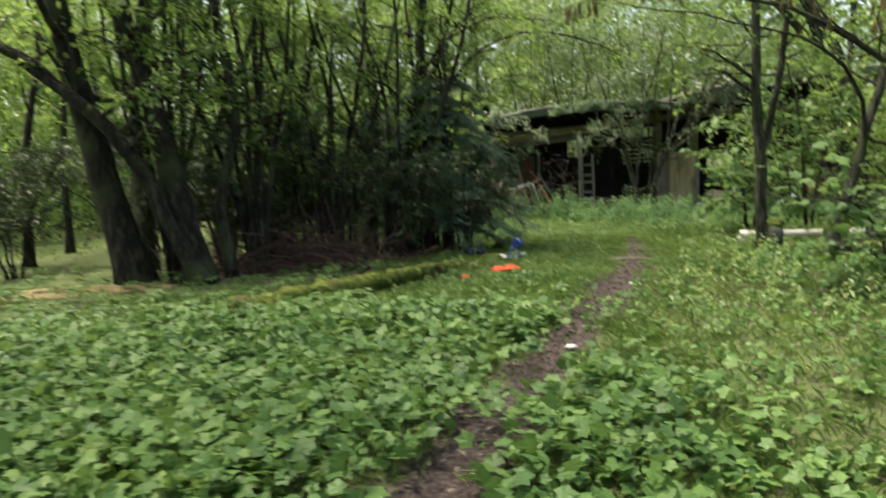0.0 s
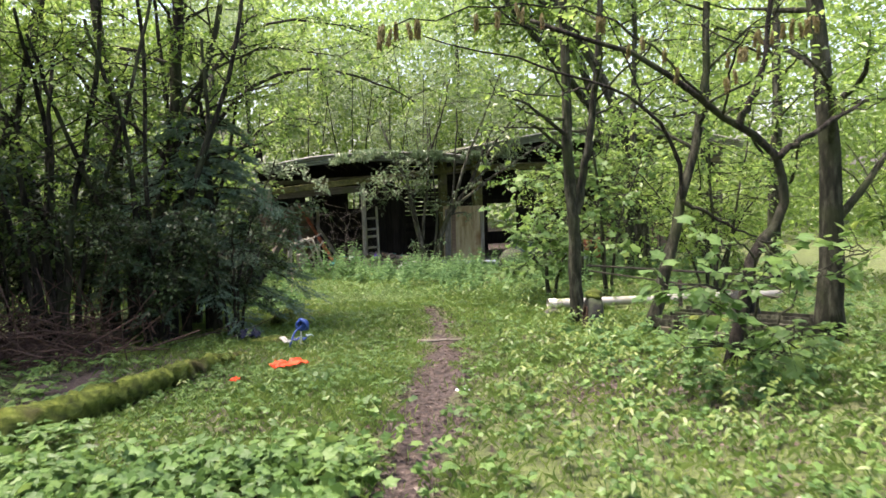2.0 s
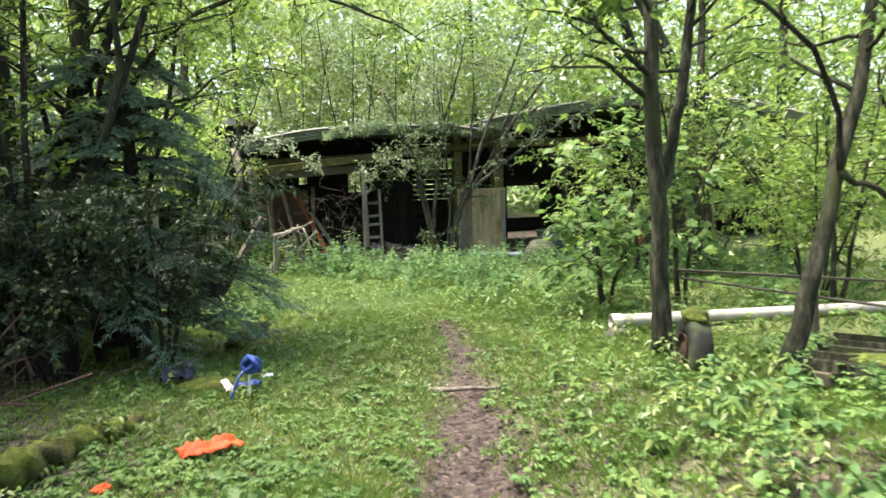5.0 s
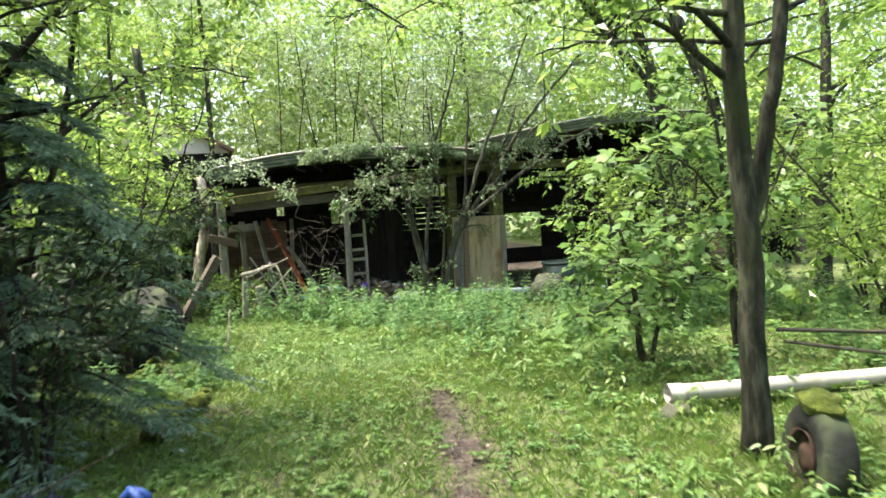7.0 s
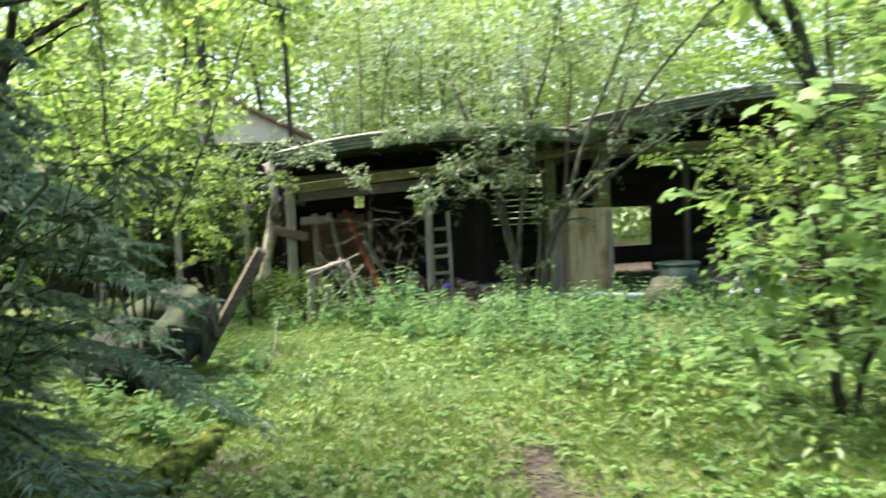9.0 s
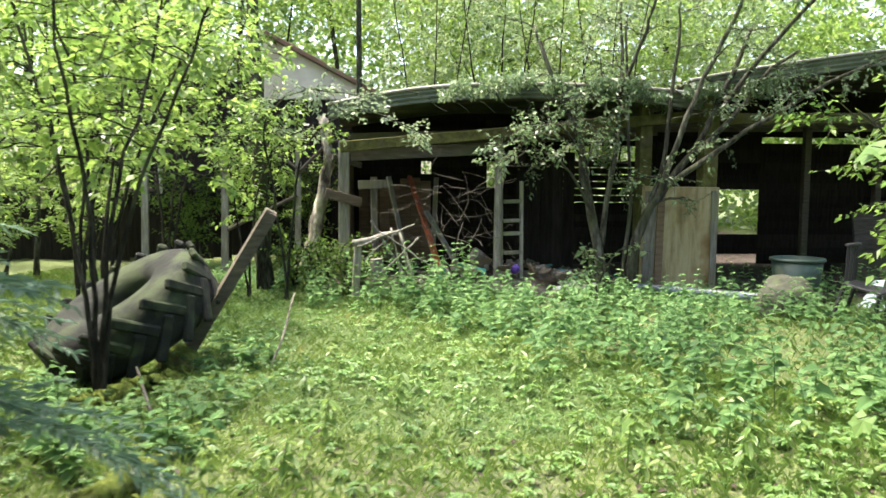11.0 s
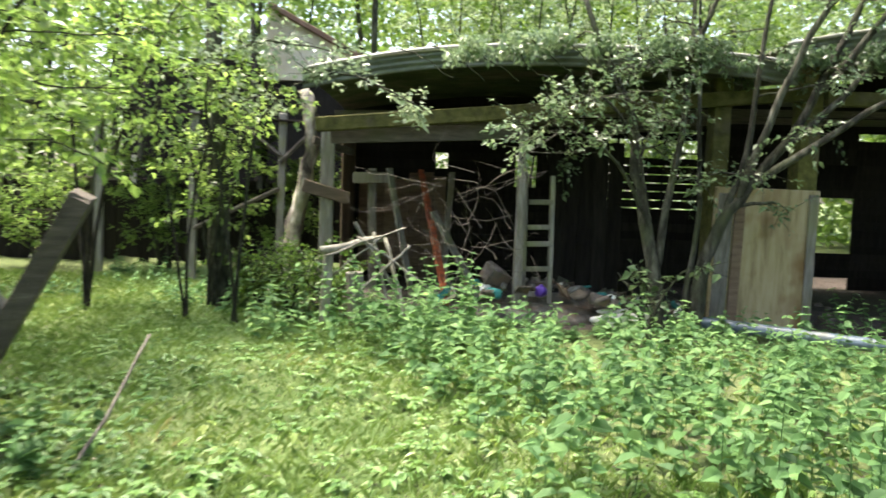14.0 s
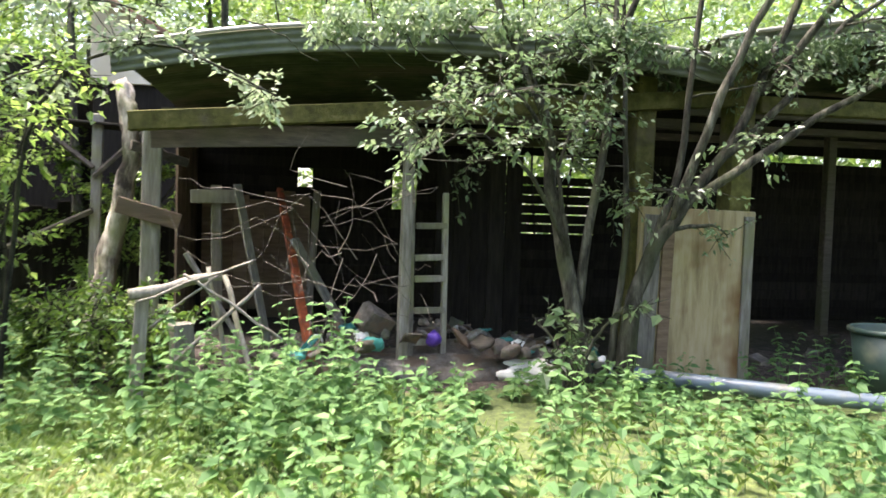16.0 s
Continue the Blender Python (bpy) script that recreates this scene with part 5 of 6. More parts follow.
def litter():
    def rule(x, y):
        return np.clip(np.exp(-(to_line(x, y, TRAIL) / 0.3) ** 2) + 0.13 + 0.5 * np.exp(-((x - 3.4) / 1.3) ** 2 - ((y - 8.0) / 2.4) ** 2), 0, 1)
    x, y = keep(70000, -2.5, 6, 1, 17, rule)
    m = len(x)
    P = np.stack([x, y, ground(x, y) + rng.uniform(0.0, 0.025, m)], -1)
    a = rng.uniform(0, 2 * np.pi, m)
    L = rng.uniform(0.015, 0.055, m)
    v, f = leaves(P, np.stack([np.cos(a), np.sin(a), rng.uniform(-0.1, 0.3, m)], -1), L, L * 0.6, 0.25, 0.0, False, 0.8)
    one("leaf_litter", solid("leaf_litter", v, f, LITTER), LITTER, "dry fallen leaves strewn along the earth path", "leaves", kind="stuff")


def roof_vines():
    """Growth that hangs over the shed's front edge."""
    n = 6500
    x = rng.uniform(3.2, 8.3, n)
    hang = np.clip(0.22 + 0.3 * np.array([noise.noise(Vector((a * 2.3, 0, 5))) for a in x]), 0.05, 0.5)
    z = np.interp(x, [1.2, 4.3, 7.4, 8.3], [2.05, 2.42, 2.32, 2.5]) + 0.12 - hang * rng.uniform(0, 1, n) ** 1.3
    keepers = np.array([noise.noise(Vector((a * 2.2, b * 2.2, 1))) for a, b in zip(x, z)]) > -0.12
    P = np.stack([x, 21.15 + rng.normal(0, 0.14, n), z], -1)[keepers]
    m = len(P)
    D = rng.normal(0, 0.6, (m, 3)) + np.array([[0, -0.4, -0.5]])
    L = rng.uniform(0.04, 0.085, m)
    v, f = leaves(P, D, L, L * 0.6, flat=0.4)
    root = thing("climbing_vine", "leafy vine hanging over the shed's roof edge", "vine")
    part("vine_leaves", solid("vine_leaves", v, f, LEAF_ELDER), LEAF_ELDER, root)
    st = [tube(curve_points([(a, 21.17, np.interp(a, [1.2, 4.3, 7.4], [2.06, 2.44, 2.33]) + 0.06), (a + 0.3, 21.12, 2.2), (a + 0.6, 21.16, 2.0)], 8, 0.02), (0.008, 0.003), 4, 0, False) for a in np.arange(2.7, 7.2, 0.35)]
    v, f = merge(st)
    tagged(part("vine_growth", solid("vine_growth", v, f, BARK), BARK, root), kind="stuff")


def seedlings():
    """Young yellow-green plants that stand singly in the grass."""
    for x, y, h in SEEDLINGS:
        z = float(ground(x, y))
        root = thing("seedling", "young plant with drooping yellow-green leaves in the grass", "plant", pose(x, y, z), "seedlings in the grass")
        part("stalk", limb_mesh("stalk", curve_points([(0, 0, -0.03), (0.01, 0, h * 0.45), (0.03, 0.01, h * 0.85)], 6, 0.004), (0.004, 0.002), NETTLE, 5, 0), NETTLE, root)
        n = 14
        u = np.linspace(0.35, 1, n)
        a = np.arange(n) * 2.4 + rng.uniform(0, 6)
        D = np.stack([np.cos(a), np.sin(a), rng.uniform(-0.5, 0.1, n)], -1)
        L = 0.085 * rng.uniform(0.6, 1.2, n)
        for k in range(n):
            v, f = leaves(np.array([[0.03 * u[k], 0, 0.85 * h * u[k]]]), D[k:k + 1], L[k], L[k] * 0.5, 0.12, 0.45, True, 0.9)
            part("leaf", solid("leaf", v, f, YOUNG_LEAF), YOUNG_LEAF, root)


def seedling_carpet():
    """Countless ankle-high young plants between the path and the trees, and thinly over the clearing."""
    leafs, stalks = [], []
    for n, box4, h0, size in ((620, (1.7, 5.4, 4.2, 10.0), 0.19, 0.055), (240, (-1.6, 1.2, 5.5, 11.5), 0.12, 0.045), (300, (1.4, 6.0, 10.0, 17.0), 0.16, 0.052)):
        x, y = keep(n, *box4, lambda x, y: np.clip(to_line(x, y, TRAIL) / 0.5 - 0.6, 0, 1) * np.clip(0.55 + 1.3 * clump(x * 1.6, y * 1.6), 0.05, 1))
        for a, b in zip(x, y):
            g, c = float(ground(a, b)), h0 * rng.uniform(0.5, 1.6)
            lx, ly = rng.normal(0, 0.03, 2)
            stalks.append(tube(np.array([(a, b, g - 0.02), (a + lx * 0.5, b + ly * 0.5, g + c * 0.55), (a + lx, b + ly, g + c)]), (0.003, 0.0015), 3, 0, False))
            k = int(rng.integers(4, 9))
            u = np.linspace(0.45, 1.0, k)
            ph = np.arange(k) * 2.4 + rng.uniform(0, 6)
            P = np.stack([a + lx * u, b + ly * u, g + c * u], -1)
            L = size * rng.uniform(0.7, 1.35, k)
            leafs.append(leaves(P, np.stack([np.cos(ph), np.sin(ph), rng.uniform(-0.45, 0.15, k)], -1), L, L * 0.6, 0.12, 0.35, True, 0.85))
    v, f = merge(leafs)
    root = thing("young_plants", "carpet of ankle-high yellow-green seedlings over leaf litter", "plants", kind="stuff")
    part("plant_leaves", solid("plant_leaves", v, f, YOUNG_LEAF), YOUNG_LEAF, root)
    v, f = merge(stalks)
    part("plant_stalks", solid("plant_stalks", v, f, NETTLE), NETTLE, root)


grass()
seedlings()
seedling_carpet()
herbs()
nettles()
litter()
roof_vines()


# ---- things along the path ----
def torus(R, r, flat=1.0, sides=44, ring=14, square=0.0):
    """A tyre's body round z: ring section squared off, flat stretches its width."""
    a = np.arange(sides) / sides * 2 * np.pi
    b = np.arange(ring) / ring * 2 * np.pi
    cb, sb = np.cos(b), np.sin(b)
    e = 1 - square * 0.5
    cb, sb = np.sign(cb) * np.abs(cb) ** e, np.sign(sb) * np.abs(sb) ** e
    rad = R + r * cb
    v = np.stack([rad[None, :] * np.cos(a)[:, None], rad[None, :] * np.sin(a)[:, None], np.repeat((r * flat * sb)[None, :], sides, 0)], -1).reshape(-1, 3)
    i, j = np.arange(sides)[:, None], np.arange(ring)[None, :]
    f = np.stack([i * ring + j, ((i + 1) % sides) * ring + j, ((i + 1) % sides) * ring + (j + 1) % ring, i * ring + (j + 1) % ring], -1).reshape(-1, 4)
    return v, f


def tractor_tyre():
    m = pose(0.4, 16.55, -0.1, 0, -27, 0) @ pose(0, 0, 0, 18, 0, 0)
    t = thing("tractor_tyre", "large worn tractor tyre with deep lugs leaning on a post", "tyre", m)
    v, f = torus(0.48, 0.22, 1.05, 60, 16, 0.75)
    part("carcass", solid("carcass", v, f, RUBBER, True), RUBBER, t)
    for k in range(36):
        s = 1 if k % 2 else -1
        a = k / 36 * 2 * np.pi
        bm = block((0.05, 0.085, 0.36), pose(0, 0, s * 0.1, s * 42, 0, 0), 0.02)
        bmesh.ops.transform(bm, matrix=pose(0, 0, 0, 0, 0, math.degrees(a)) @ pose(0.685, 0, 0), verts=bm.verts)
        part("lug", bm, RUBBER, t)
    p = thing("leaning_post", "weathered squared timber post leaning from the ground", "post")
    part("timber", board((0.72, 16.6, -0.62), (1.56, 16.5, 0.74), 0.14, 0.1, 20, 0.012, 0.006), WOOD_DARK, p)
    part("moss", lump((0.2, 0.2, 0.16), 3, 3), MOSS, p).matrix_world = pose(0.78, 16.5, -0.5)


def car_wheel():
    m = pose(4.42, 9.8, -0.18) @ pose(0, 0, 0, 0, 0, 161) @ pose(0, 0, 0, 0, 84, 0)
    t = thing("wheel_with_tyre", "old car wheel standing on edge with moss on top", "wheel", m)
    v, f = torus(0.205, 0.088, 1.0, 48, 14, 0.6)
    part("tyre", solid("tyre", v, f, RUBBER, True), RUBBER, t)
    v, f = lathe([(0.135, 0.09), (0.15, 0.1), (0.14, 0.085), (0.13, 0.05), (0.085, 0.04), (0.07, 0.075), (0.03, 0.08), (0.0, 0.08)], 28)
    part("rim", solid("rim", v, f, RUST_BROWN, True), RUST_BROWN, t, "rusty steel rim")
    v2, f2 = lathe([(0.155, -0.075), (0.145, -0.07), (0.14, -0.03), (0.1, -0.035), (0.085, -0.06), (0.0, -0.06)], 28)
    part("rim_face", solid("rim_face", v2, f2[:, ::-1], RUST_BROWN, True), RUST_BROWN, t)
    mo = one("moss_cushion", lump((0.15, 0.11, 0.06), 5, 3, 0.4), MOSS, "bright green moss cushion on the old wheel", "moss", pose(4.44, 9.8, 0.105, 0, 0, 65))


def drain_pipe():
    a, b = np.array([4.62, 11.42, -0.24]), np.array([8.2, 10.9, -0.3])
    t = thing("drain_pipe", "dirty white plastic drain pipe lying across stones", "pipe")
    p = curve_points([a, b], 10)
    v, f = tube(p, 0.062, 20, 0, False)
    w, g = tube(p, 0.054, 20, 0, False)
    part("pipe_body", solid("pipe_body", *merge([(v, f), (w, g[:, ::-1])]), PIPE_WHITE, True), PIPE_WHITE, t)
    v, f = tube(np.array([a - (b - a) * 0.001, a + (b - a) * 0.03]), 0.07, 20, 0, False)
    part("socket", solid("socket", v, f, PIPE_WHITE, True), PIPE_WHITE, t)
    for x, y, s in ((4.64, 11.35, 0.12), (6.4, 11.15, 0.1), (7.6, 11.0, 0.12)):
        one("support_stone", lump((s, s * 0.9, 0.08), x, 3, 0.3), STONE, "grey stone under the drain pipe", "stone", pose(x, y, float(ground(x, y)) + 0.02))


def rails_and_pallet():
    for a, b, w in (((4.62, 10.3, 0.4), (7.2, 10.0, 0.12), 0.028), ((4.62, 10.25, 0.34), (7.0, 9.6, -0.1), 0.024), ((5.75, 9.95, 0.18), (5.78, 9.95, -0.45), 0.045)):
        one("wooden_rail", board(a, b, w, w, 10, 0.008, 0.004), WOOD_DARK, "old dark wooden rail of a fallen fence", "rail")
    p = thing("pallet", "rotten mossy pallet lying among the trees", "pallet")
    c, d = np.array([4.95, 9.15]), np.array([5.75, 7.9])
    for k in range(5):
        o = np.array([0.2, 0.13]) * (k - 1)
        part("plank", board((*(c + o), -0.13), (*(d + o), -0.12), 0.1, 0.025, 90 + rng.uniform(-2, 2)), BARK, p)
    for u in (0.1, 0.5, 0.9):
        q = c + (d - c) * u
        part("bearer", board((q[0] - 0.25, q[1] - 0.15, -0.21), (q[0] + 0.7, q[1] + 0.42, -0.21), 0.09, 0.14, 90), WOOD_DARK, p)
    one("moss_patch", lump((0.25, 0.16, 0.035), 8, 3, 0.4), MOSS, "moss patch on the rotten pallet", "moss", pose(5.25, 8.75, -0.1, 0, 0, -55))
    one("rubber_tyre", solid("rubber_tyre", *torus(0.2, 0.075, 1.0, 36, 12, 0.4), RUBBER, True), RUBBER, "black old tyre half sunk behind the pallet", "tyre", pose(5.75, 8.75, -0.08, 70, 0, 25))


def litter_things():
    z = lambda x, y: float(ground(x, y))
    # a stake with a blue hose coil
    s = thing("stake", "white stake with a blue hose coil hung on it", "stake", pose(1.03, 10.5, z(1.03, 10.5)))
    part("peg", board((0, 0, -0.1), (0.02, 0, 0.27), 0.035, 0.02), WHITE, s)
    for k in range(4):
        v, f = torus(0.042 + 0.008 * k, 0.02, 1, 28, 8)
        part("hose_coil", solid("hose_coil", v, f, BLUE, True), BLUE, s, "dark blue hose coil").matrix_local = pose(0.03 + 0.012 * (k - 1.5), -0.01 * k, 0.265 + 0.006 * k, 20 + 47 * k, 33 * k - 40, 0)
    part("hose_end", limb_mesh("hose_end", curve_points([(0.02, 0, 0.25), (-0.06, -0.05, 0.2), (-0.13, -0.1, 0.05)], 8), (0.011, 0.011), BLUE, 8, 0), BLUE, s)
    # crumpled orange cloth
    def cloth(name, x, y, w, d, h, mat, label, seed, rz=0):
        bm = bmesh.new()
        bmesh.ops.create_grid(bm, x_segments=16, y_segments=12, size=0.5)
        for v in bm.verts:
            k = noise.noise(Vector((v.co.x * 5, v.co.y * 5, seed))) + 0.5 * noise.noise(Vector((v.co.x * 11, v.co.y * 11, seed)))
            edge = 1 + 0.25 * noise.noise(Vector((v.co.x * 3, v.co.y * 3, seed + 9)))
            v.co = Vector((v.co.x * w * edge, v.co.y * d * edge, h * (0.5 + 0.7 * k) * (1 - 3 * max(abs(v.co.x), abs(v.co.y)) ** 3)))
        r = bmesh.ops.solidify(bm, geom=bm.faces[:], thickness=0.006)
        for f in bm.faces:
            f.smooth = True
        return one(name, bm, mat, label, "cloth" if "cloth" in name else "scrap", pose(x, y, z(x, y) + 0.05, 0, 0, rz))
    cloth("orange_cloth", 0.76, 9.2, 0.34, 0.15, 0.09, ORANGE, "crumpled orange plastic sheet lying in the grass", 1, 15)
    cloth("orange_cloth", 0.25, 8.8, 0.08, 0.06, 0.04, ORANGE, "small torn orange plastic scrap in the moss", 2, 50)
    cloth("blue_scrap", 1.05, 10.75, 0.16, 0.1, 0.05, BLUE, "crumpled blue plastic scrap on the moss", 3, 30)
    cloth("blue_scrap", 1.2, 10.95, 0.09, 0.06, 0.03, TARP, "crumpled pale blue plastic scrap on the moss", 5, 10)
    cloth("navy_cloth", 0.5, 11.1, 0.26, 0.2, 0.14, NAVY, "dark navy cloth bundle under the spruce", 7, 0)
    cloth("white_ribbon", 0.88, 10.75, 0.06, 0.34, 0.06, WHITE, "dirty white strip of plastic on moss", 8, 10)
    cloth("white_scrap", 1.9, 7.3, 0.09, 0.06, 0.02, WHITE, "white paper scrap on the earth path", 9, 10)
    cloth("white_scrap", 0.82, 4.85, 0.08, 0.05, 0.02, WHITE, "white paper scrap on the earth path", 10, 40)
    # mossy logs that edge the path
    for pts, r, lab in (([(-1.95, 6.75, -0.06), (-1.2, 7.8, -0.09), (-0.5, 8.8, -0.14), (0.0, 9.6, -0.2), (0.36, 10.25, -0.3)], 0.14, "long moss-covered log edging the path"), ([(-3.6, 5.9, -0.1), (-2.7, 5.85, -0.08), (-1.9, 6.0, -0.1)], 0.12, "dark rotten log among herbs"), ([(0.95, 12.6, -0.33), (1.2, 13.3, -0.34), (1.35, 14.1, -0.38)], 0.1, "short moss-covered log by the spruce"), ([(0.45, 15.1, -0.48), (0.75, 15.6, -0.44), (0.95, 16.2, -0.47)], 0.13, "rotting moss-covered log by the tractor tyre")):
        one("mossy_log", limb_mesh("mossy_log", curve_points(np.array(pts) - np.array([[0, 0, 0.05]]), 60, 0.012), (r * 0.9, r * 0.6), MOSS if "moss" in lab else BARK_DARK, 16, 0.24), MOSS, lab, "log")
    for x, y, sx in ((0.75, 10.95, 0.3), (1.3, 12.6, 0.22)):
        one("moss_mound", lump((sx, sx * 0.8, 0.1), x, 3, 0.4), MOSS, "soft green moss mound beside the path", "moss", pose(x, y, z(x, y) - 0.02))
    one("fallen_stick", limb_mesh("fallen_stick", curve_points([(2.35, 10.05, -0.31), (2.6, 9.95, -0.3), (2.9, 9.92, -0.31)], 8, 0.006), (0.022, 0.012), DEADWOOD, 7), DEADWOOD, "grey dead stick lying across the path", "stick")
    for a, b in (((1.55, 16.3, -0.55), (1.66, 17.0, 0.0)), ((1.05, 15.0, -0.5), (0.85, 15.35, -0.25)), ((2.3, 12.4, -0.4), (2.6, 12.5, -0.38))):
        one("dry_stalk", limb_mesh("dry_stalk", curve_points([a, b], 6, 0.006), (0.012, 0.008), DEADWOOD, 6), DEADWOOD, "pale dry broken stalk in the grass", "stick")
    # brushwood heap under the dark trees
    tw = []
    for k in range(520):
        c = np.array([-2.3, 11.3, -0.4]) + rng.normal(0, 1, 3) * np.array([0.85, 0.55, 0.0]) + np.array([0, 0, abs(rng.normal(0, 0.28))])
        d = unit(rng.normal(0, 1, 3) * np.array([1, 0.8, 0.45])) * rng.uniform(0.2, 0.7)
        c[2] = max(c[2], -0.36 + abs(d[2]))
        tw.append(tube(np.stack([c - d, c + rng.normal(0, 0.05, 3), c + d]), (rng.uniform(0.004, 0.012), 0.003), 4, 0, False))
    v, f = merge(tw)
    one("brushwood_heap", solid("brushwood_heap", v, f, BROWN_TWIG), BROWN_TWIG, "heap of dead brown brushwood under the trees", "brushwood", kind="stuff")
    bm = lump((1.25, 0.45, 0.05), 21, 4, 0.35)
    one("sawdust_patch", bm, surface("sawdust", [(0.3, (0.2, 0.15, 0.07)), (0.7, (0.33, 0.27, 0.13))], 18), "flat heap of tan sawdust under the willow", "sawdust", pose(-4.8, 9.6, z(-4.8, 9.6) + 0.01, 0, 0, 10))
    one("orange_bucket", solid("orange_bucket", *lathe([(0.0, 0.0), (0.17, 0.0), (0.22, 0.42), (0.235, 0.43), (0.205, 0.42), (0.16, 0.02), (0.0, 0.02)], 20), ORANGE, True), ORANGE, "faded orange bucket in the wood", "bucket", pose(-6.6, 15.2, z(-6.6, 15.2)))


# ---- things round the shed ----
def shed_things():
    z = lambda x, y: float(ground(x, y))
    t = thing("cross_post", "grey post with a short board nailed across its top", "post")
    part("post", board((2.22, 24.35, -0.76), (2.18, 24.35, 1.1), 0.14, 0.12, 4, 0.008, 0.004), WOOD_GREY, t)
    part("crosspiece", board((1.9, 24.26, 0.95), (2.48, 24.26, 0.97), 0.16, 0.045, 90, 0.006, 0.003), WOOD_GREY, t)
    one("red_pole", board((3.32, 21.75, -0.52), (2.88, 25.85, 1.12), 0.09, 0.07, 10, 0.01, 0.003), RUSTY, "rust-red steel pole leaning in the shed", "pole")
    for a, b, w in (((2.46, 23.9, 1.1), (2.85, 23.7, -0.72), 0.12), ((2.2, 21.9, 0.4), (2.75, 21.95, -0.5), 0.09), ((3.12, 23.6, 0.5), (3.82, 23.4, -0.7), 0.18), ((3.4, 25.2, 1.1), (3.3, 24.8, -0.72), 0.1)):
        one("leaning_plank", board(a, b, w, 0.03, 12), WOOD_GREY, "grey weathered plank leaning in the shed front", "plank", group="leaning planks")
    one("nailed_plank", board((1.43, 22.72, 0.82), (2.02, 22.74, 0.66), 0.16, 0.04, 90), WOOD_BROWN, "brown plank end nailed across the shed post", "plank")
    one("nailed_plank", board((1.55, 22.74, 1.4), (2.0, 23.3, 1.28), 0.1, 0.035, 90), WOOD_DARK, "long dark plank nailed slantwise across the shed corner", "plank")
    one("snag", limb_mesh("leaning_trunk", curve_points([(0.95, 23.3, -0.8), (1.17, 23.3, 0.03), (1.32, 23.3, 0.73), (1.46, 23.25, 1.33), (1.42, 23.2, 1.75), (1.33, 23.3, 2.1)], 20, 0.008), (0.12, 0.07), BARK_PALE, 12, 0.4), BARK_PALE, "dead trunk with peeling pale bark leaning on the shed", "trunk")
    for a, b, r in (((1.98, 20.75, 0.15), (2.6, 21.0, 0.27), 0.042), ((2.05, 20.7, 0.1), (2.85, 20.9, 0.42), 0.011), ((2.12, 20.75, -0.1), (2.6, 20.85, 0.3), 0.011), ((2.2, 20.72, -0.45), (2.9, 20.9, 0.22), 0.018), ((2.62, 21.0, 0.28), (2.9, 20.75, -0.62), 0.024), ((2.35, 20.8, 0.3), (3.1, 20.85, -0.2), 0.013), ((2.7, 20.9, -0.6), (2.5, 20.95, 0.35), 0.02)):
        one("timber_pole", limb_mesh("timber_pole", curve_points([a, b], 8, 0.008), (r, r * 0.8), WOOD_GREY, 9, 0.12), WOOD_GREY, "rough grey pole in a tumbled wood pile", "pole", group="poles of the wood pile")
    one("trestle_post", block((0.11, 0.1, 0.82), None, 0.01, 0.008), WOOD_GREY, "short squared trestle post under the wood pile", "post", pose(2.02, 20.9, -0.3, 0, 3, 10))
    one("trestle_post", block((0.16, 0.12, 0.6), None, 0.01, 0.01), WOOD_GREY, "short squared trestle post under the wood pile", "post", pose(2.32, 21.05, -0.4, 0, -4, 25))
    # shelf ladder
    s = thing("ladder", "weathered wooden ladder standing at the shed post", "ladder")
    for x, top in ((4.24, 1.05), (4.56, 1.02)):
        part("rail", board((x, 21.95, -0.72), (x - 0.02, 21.95, top), 0.075, 0.05, 0), WOOD_GREY, s)
    for zz in (-0.4, -0.1, 0.2, 0.4, 0.7):
        part("rung", board((4.26, 21.93, zz), (4.56, 21.93, zz + 0.01), 0.045, 0.06, 0), WOOD_GREY, s)
    # brown boards of the left bay
    w = thing("board_partition", "brown mossy board partition inside the shed's open bay", "partition")
    for k in range(8):
        part("board", block((0.03, 0.205, 2.5 + rng.uniform(-0.05, 0.03)), pose(1.72 + rng.uniform(-0.006, 0.006), 24.5 + 0.21 * k, 0.5), 0.004), WOOD_BROWN, w)
    for k in range(7):
        part("board", block((0.205, 0.03, 1.7 + rng.uniform(-0.3, 0.2)), pose(1.95 + 0.21 * k, 25.7 + rng.uniform(-0.006, 0.006), 0.2), 0.004), WOOD_BROWN, w)
    # dead twigs hanging in the opening
    tw = []
    for k in range(34):
        a = np.array([rng.uniform(3.1, 4.3), rng.uniform(20.9, 21.7), rng.uniform(-0.1, 1.2)])
        b = a + np.array([rng.uniform(-1.0, -0.2), rng.uniform(-0.3, 0.3), rng.uniform(-0.7, 0.6)])
        m = (a + b) / 2 + rng.normal(0, 0.2, 3)
        tw.append(tube(curve_points([a, m, b], 7, 0.018), (rng.uniform(0.002, 0.0048), 0.0012), 4, 0, False))
    v, f = merge(tw)
    one("dead_branches", solid("dead_branches", v, f, DEADWOOD), DEADWOOD, "tangle of grey dead branches in the shed opening", "branches", kind="stuff")
    # rubbish
    one("rubbish_heap", lump((1.55, 0.5, 0.28), 31, 4, 0.35), RUBBLE, "low heap of earth and rubbish along the shed front", "rubbish", pose(4.6, 22.1, BASE), kind="stuff")
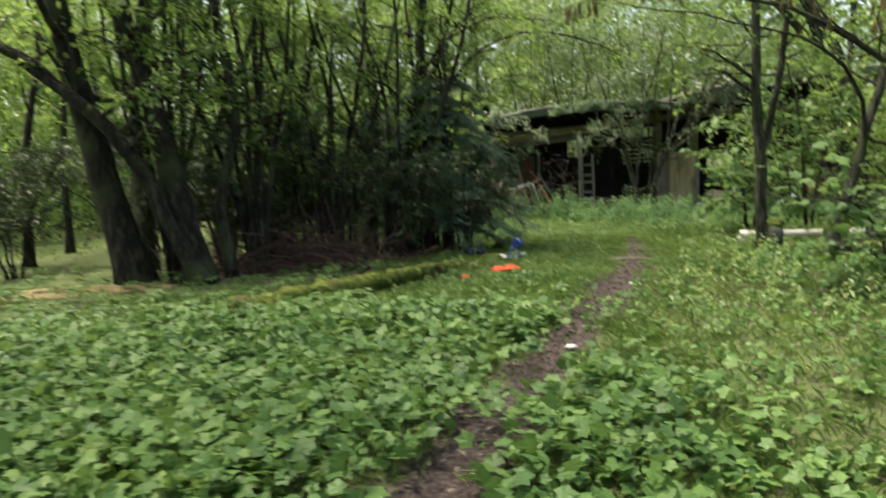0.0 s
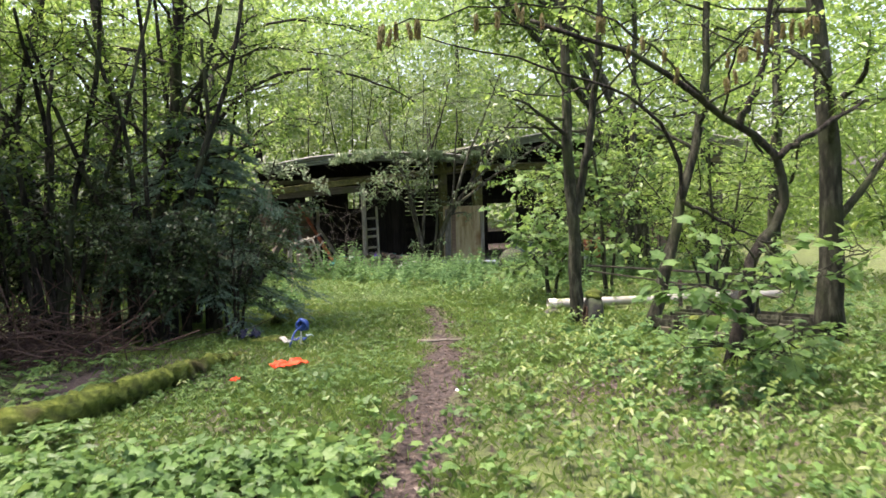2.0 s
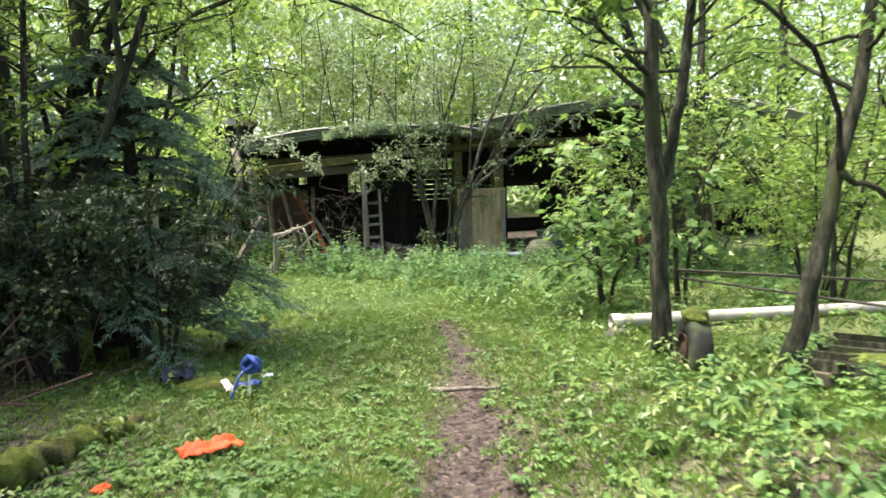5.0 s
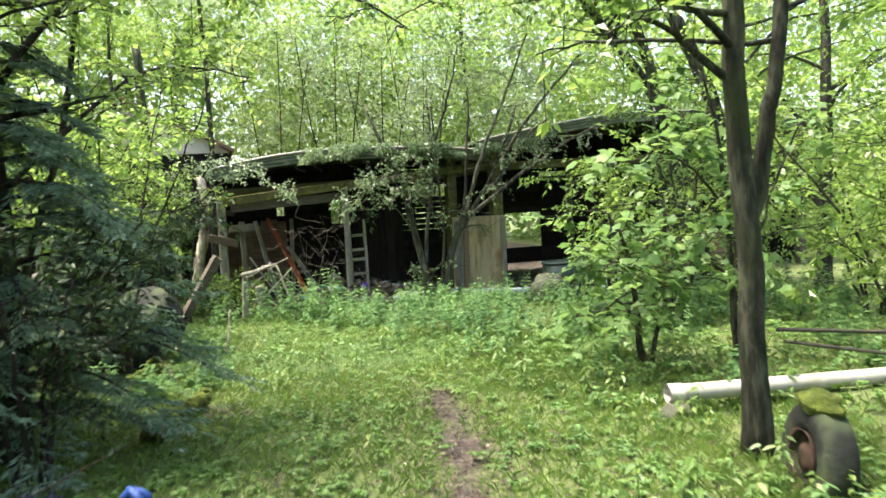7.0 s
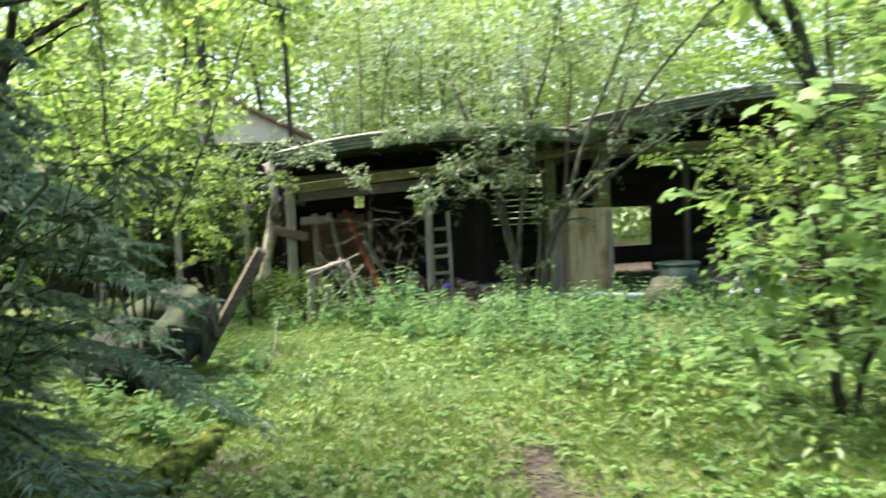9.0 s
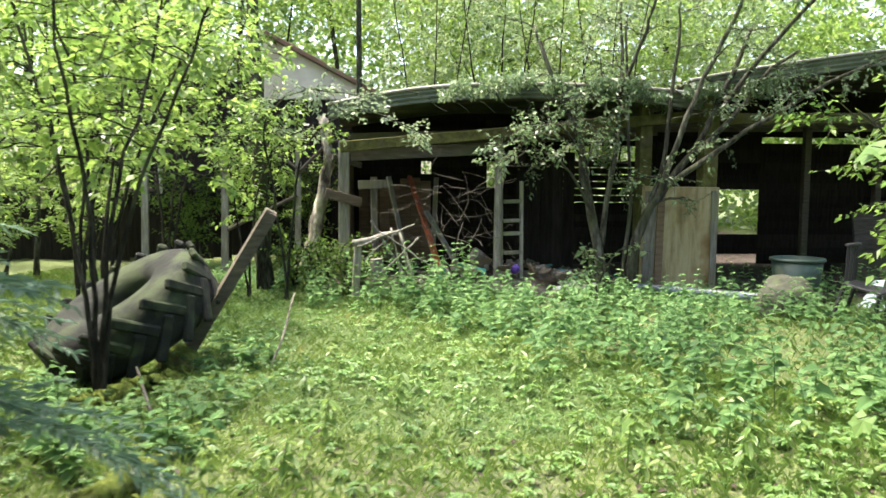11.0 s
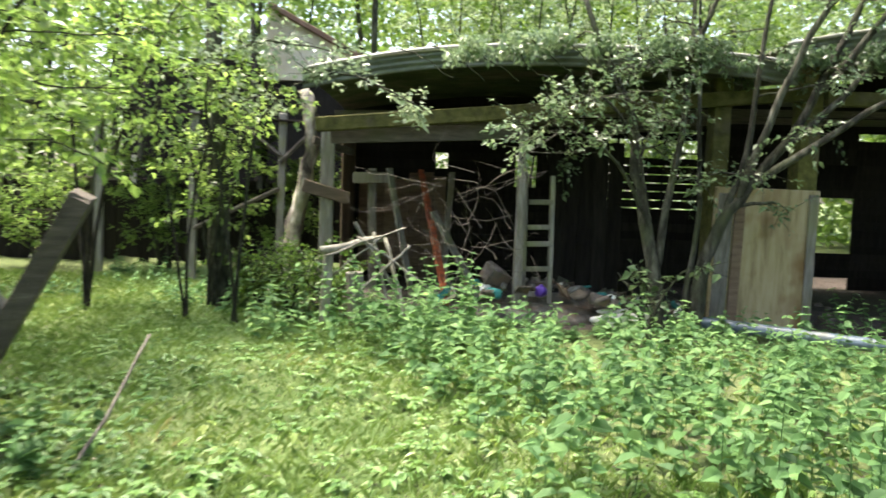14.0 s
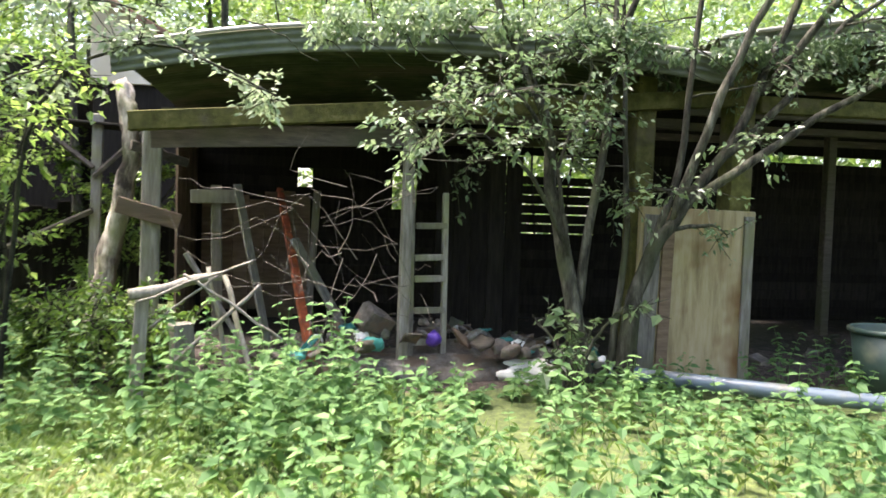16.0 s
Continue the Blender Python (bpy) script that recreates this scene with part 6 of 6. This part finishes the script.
    for k in range(110):
        x, y = rng.uniform(2.9, 6.3), rng.uniform(21.4, 22.7)
        sz = (rng.uniform(0.06, 0.24), rng.uniform(0.05, 0.16), rng.uniform(0.03, 0.12))
        mat = [RUBBLE, RUBBLE, WOOD_GREY, RUBBLE, STONE, WOOD_BROWN, RUBBLE, WOOD_DARK, WHITE, RUBBLE, TEAL][k % 11]
        one("debris_piece", lump((sz[0] * 0.6, sz[1] * 0.6, sz[2] * 0.5), k, 2, 0.7) if k % 3 else block((sz[0], sz[1], sz[2] * 0.5), None, 0.01, 0.02), mat, "broken piece of debris on the rubbish heap", "debris", pose(x, y, -0.55 + 0.24 * math.exp(-((x - 4.3) / 1.2) ** 2), rng.uniform(-35, 35), rng.uniform(-35, 35), rng.uniform(0, 180)), "debris on the heap")
    one("teal_bag", lump((0.12, 0.09, 0.07), 41, 3, 0.5), TEAL, "dark teal plastic bag on the rubbish heap", "bag", pose(3.85, 21.6, -0.36))
    one("purple_ball", lump((0.07, 0.07, 0.075), 42, 3, 0.3), PURPLE, "deflated purple and yellow toy ball", "ball", pose(4.42, 21.7, -0.33))
    one("concrete_lump", block((0.3, 0.2, 0.22), None, 0.02, 0.02), RUBBLE, "broken concrete block on the rubbish heap", "block", pose(3.9, 21.95, -0.2, 20, 25, 30))
    one("plastic_sheet", lump((0.35, 0.2, 0.1), 44, 4, 0.6), WHITE, "crumpled dirty white plastic sheet at the shed front", "sheet", pose(5.35, 21.5, -0.6))
    # pipe, tub, boulder, chair
    p = thing("water_pipe", "blue-grey plastic pipe lying along the shed front", "pipe")
    q = curve_points([(5.95, 21.2, -0.54), (6.8, 20.55, -0.54), (7.9, 19.75, -0.54)], 12)
    v, f = tube(q, 0.066, 20, 0, False)
    w, g = tube(q, 0.057, 20, 0, False)
    part("pipe_body", solid("pipe_body", *merge([(v, f), (w, g[:, ::-1])]), PIPE_BLUE, True), PIPE_BLUE, p)
    v, f = tube(q[:2], 0.076, 20, 0, False)
    part("socket", solid("socket", v, f, PIPE_BLUE, True), PIPE_BLUE, p)
    b = thing("tub", "large grey-green plastic tub standing empty", "tub", pose(8.3, 20.6, z(8.3, 20.6)))
    part("tub_body", solid("tub_body", *lathe([(0.0, 0.0), (0.27, 0.0), (0.35, 0.62), (0.33, 0.62), (0.255, 0.03), (0.0, 0.03)], 32), TUB_GREEN, True), TUB_GREEN, b)
    part("rim", solid("rim", *torus(0.355, 0.02, 1.2, 40, 8), TUB_GREEN, True), TUB_GREEN, b).matrix_local = pose(0, 0, 0.61)
    one("boulder", lump((0.36, 0.3, 0.42), 51, 4, 0.3), STONE, "pale lichened boulder among the nettles", "boulder", pose(7.35, 19.2, z(7.35, 19.2) + 0.12))
    c = thing("garden_chair", "black plastic garden chair tipped among nettles", "chair", pose(8.0, 18.7, z(8.0, 18.7) + 0.05, 12, 0, 40))
    part("seat", block((0.44, 0.42, 0.03), pose(0, 0, 0.38), 0.01), BLACK_PLASTIC, c)
    for k in range(7):
        part("slat", board((-0.18 + 0.06 * k, 0.2, 0.4), (-0.2 + 0.067 * k, 0.27, 0.82), 0.028, 0.018), BLACK_PLASTIC, c)
    part("top_rail", board((-0.23, 0.275, 0.83), (0.23, 0.275, 0.83), 0.05, 0.025), BLACK_PLASTIC, c)
    for x in (-0.2, 0.2):
        for y in (-0.19, 0.19):
            part("leg", board((x, y, 0.37), (x * 1.15, y * 1.15, -0.08), 0.045, 0.035), BLACK_PLASTIC, c)
    # things before the further bay
    one("tarpaulin", lump((0.55, 0.4, 0.35), 61, 4, 0.5), TARP, "crumpled pale blue tarpaulin heap", "tarpaulin", pose(9.3, 19.6, -0.6))
    one("rubber_tyre", solid("car_tyre", *torus(0.23, 0.09, 1.0, 40, 12, 0.5), RUBBER, True), RUBBER, "black tyre standing upright in the nettles", "tyre", pose(8.75, 19.0, -0.36, 80, 0, 25))
    d = thing("oil_drum", "rusty orange steel drum lying by the bay", "drum", pose(10.6, 20.9, -0.4, 0, 88, 30))
    part("drum_body", solid("drum_body", *lathe([(0.0, -0.42), (0.28, -0.42), (0.29, -0.15), (0.3, -0.14), (0.29, -0.13), (0.29, 0.13), (0.3, 0.14), (0.29, 0.15), (0.28, 0.42), (0.0, 0.42)], 28), RUSTY, True), RUSTY, d)
    one("grey_panel", block((1.3, 0.05, 1.2), None, 0.01), WOOD_DARK, "dark panel leaning in the shed's bay", "panel", pose(11.6, 23.4, -0.1, -10, 0, 0))
    for k in range(20):
        x, y = rng.uniform(7.8, 11), rng.uniform(21.9, 24)
        one("debris_piece", block((rng.uniform(0.06, 0.2), rng.uniform(0.05, 0.14), rng.uniform(0.03, 0.08)), None, 0.01, 0.01), [RUBBLE, STONE, WOOD_DARK][k % 3], "broken piece of debris on the shed floor", "debris", pose(x, y, z(x, y) + 0.04, rng.uniform(-20, 20), rng.uniform(-20, 20), rng.uniform(0, 180)), "debris on the floor")
    # dead trunk with climber
    one("dead_trunk", limb_mesh("dead_trunk", curve_points([(0.5, 22.2, -0.85), (0.48, 22.2, 1.2), (0.42, 22.2, 2.8), (0.38, 22.2, 4.6)], 16, 0.012), (0.13, 0.08), BARK, 10, 0.1), BARK, "tall bare brown trunk wound with climbers", "trunk")


tractor_tyre()
car_wheel()
drain_pipe()
rails_and_pallet()
litter_things()
shed_things()
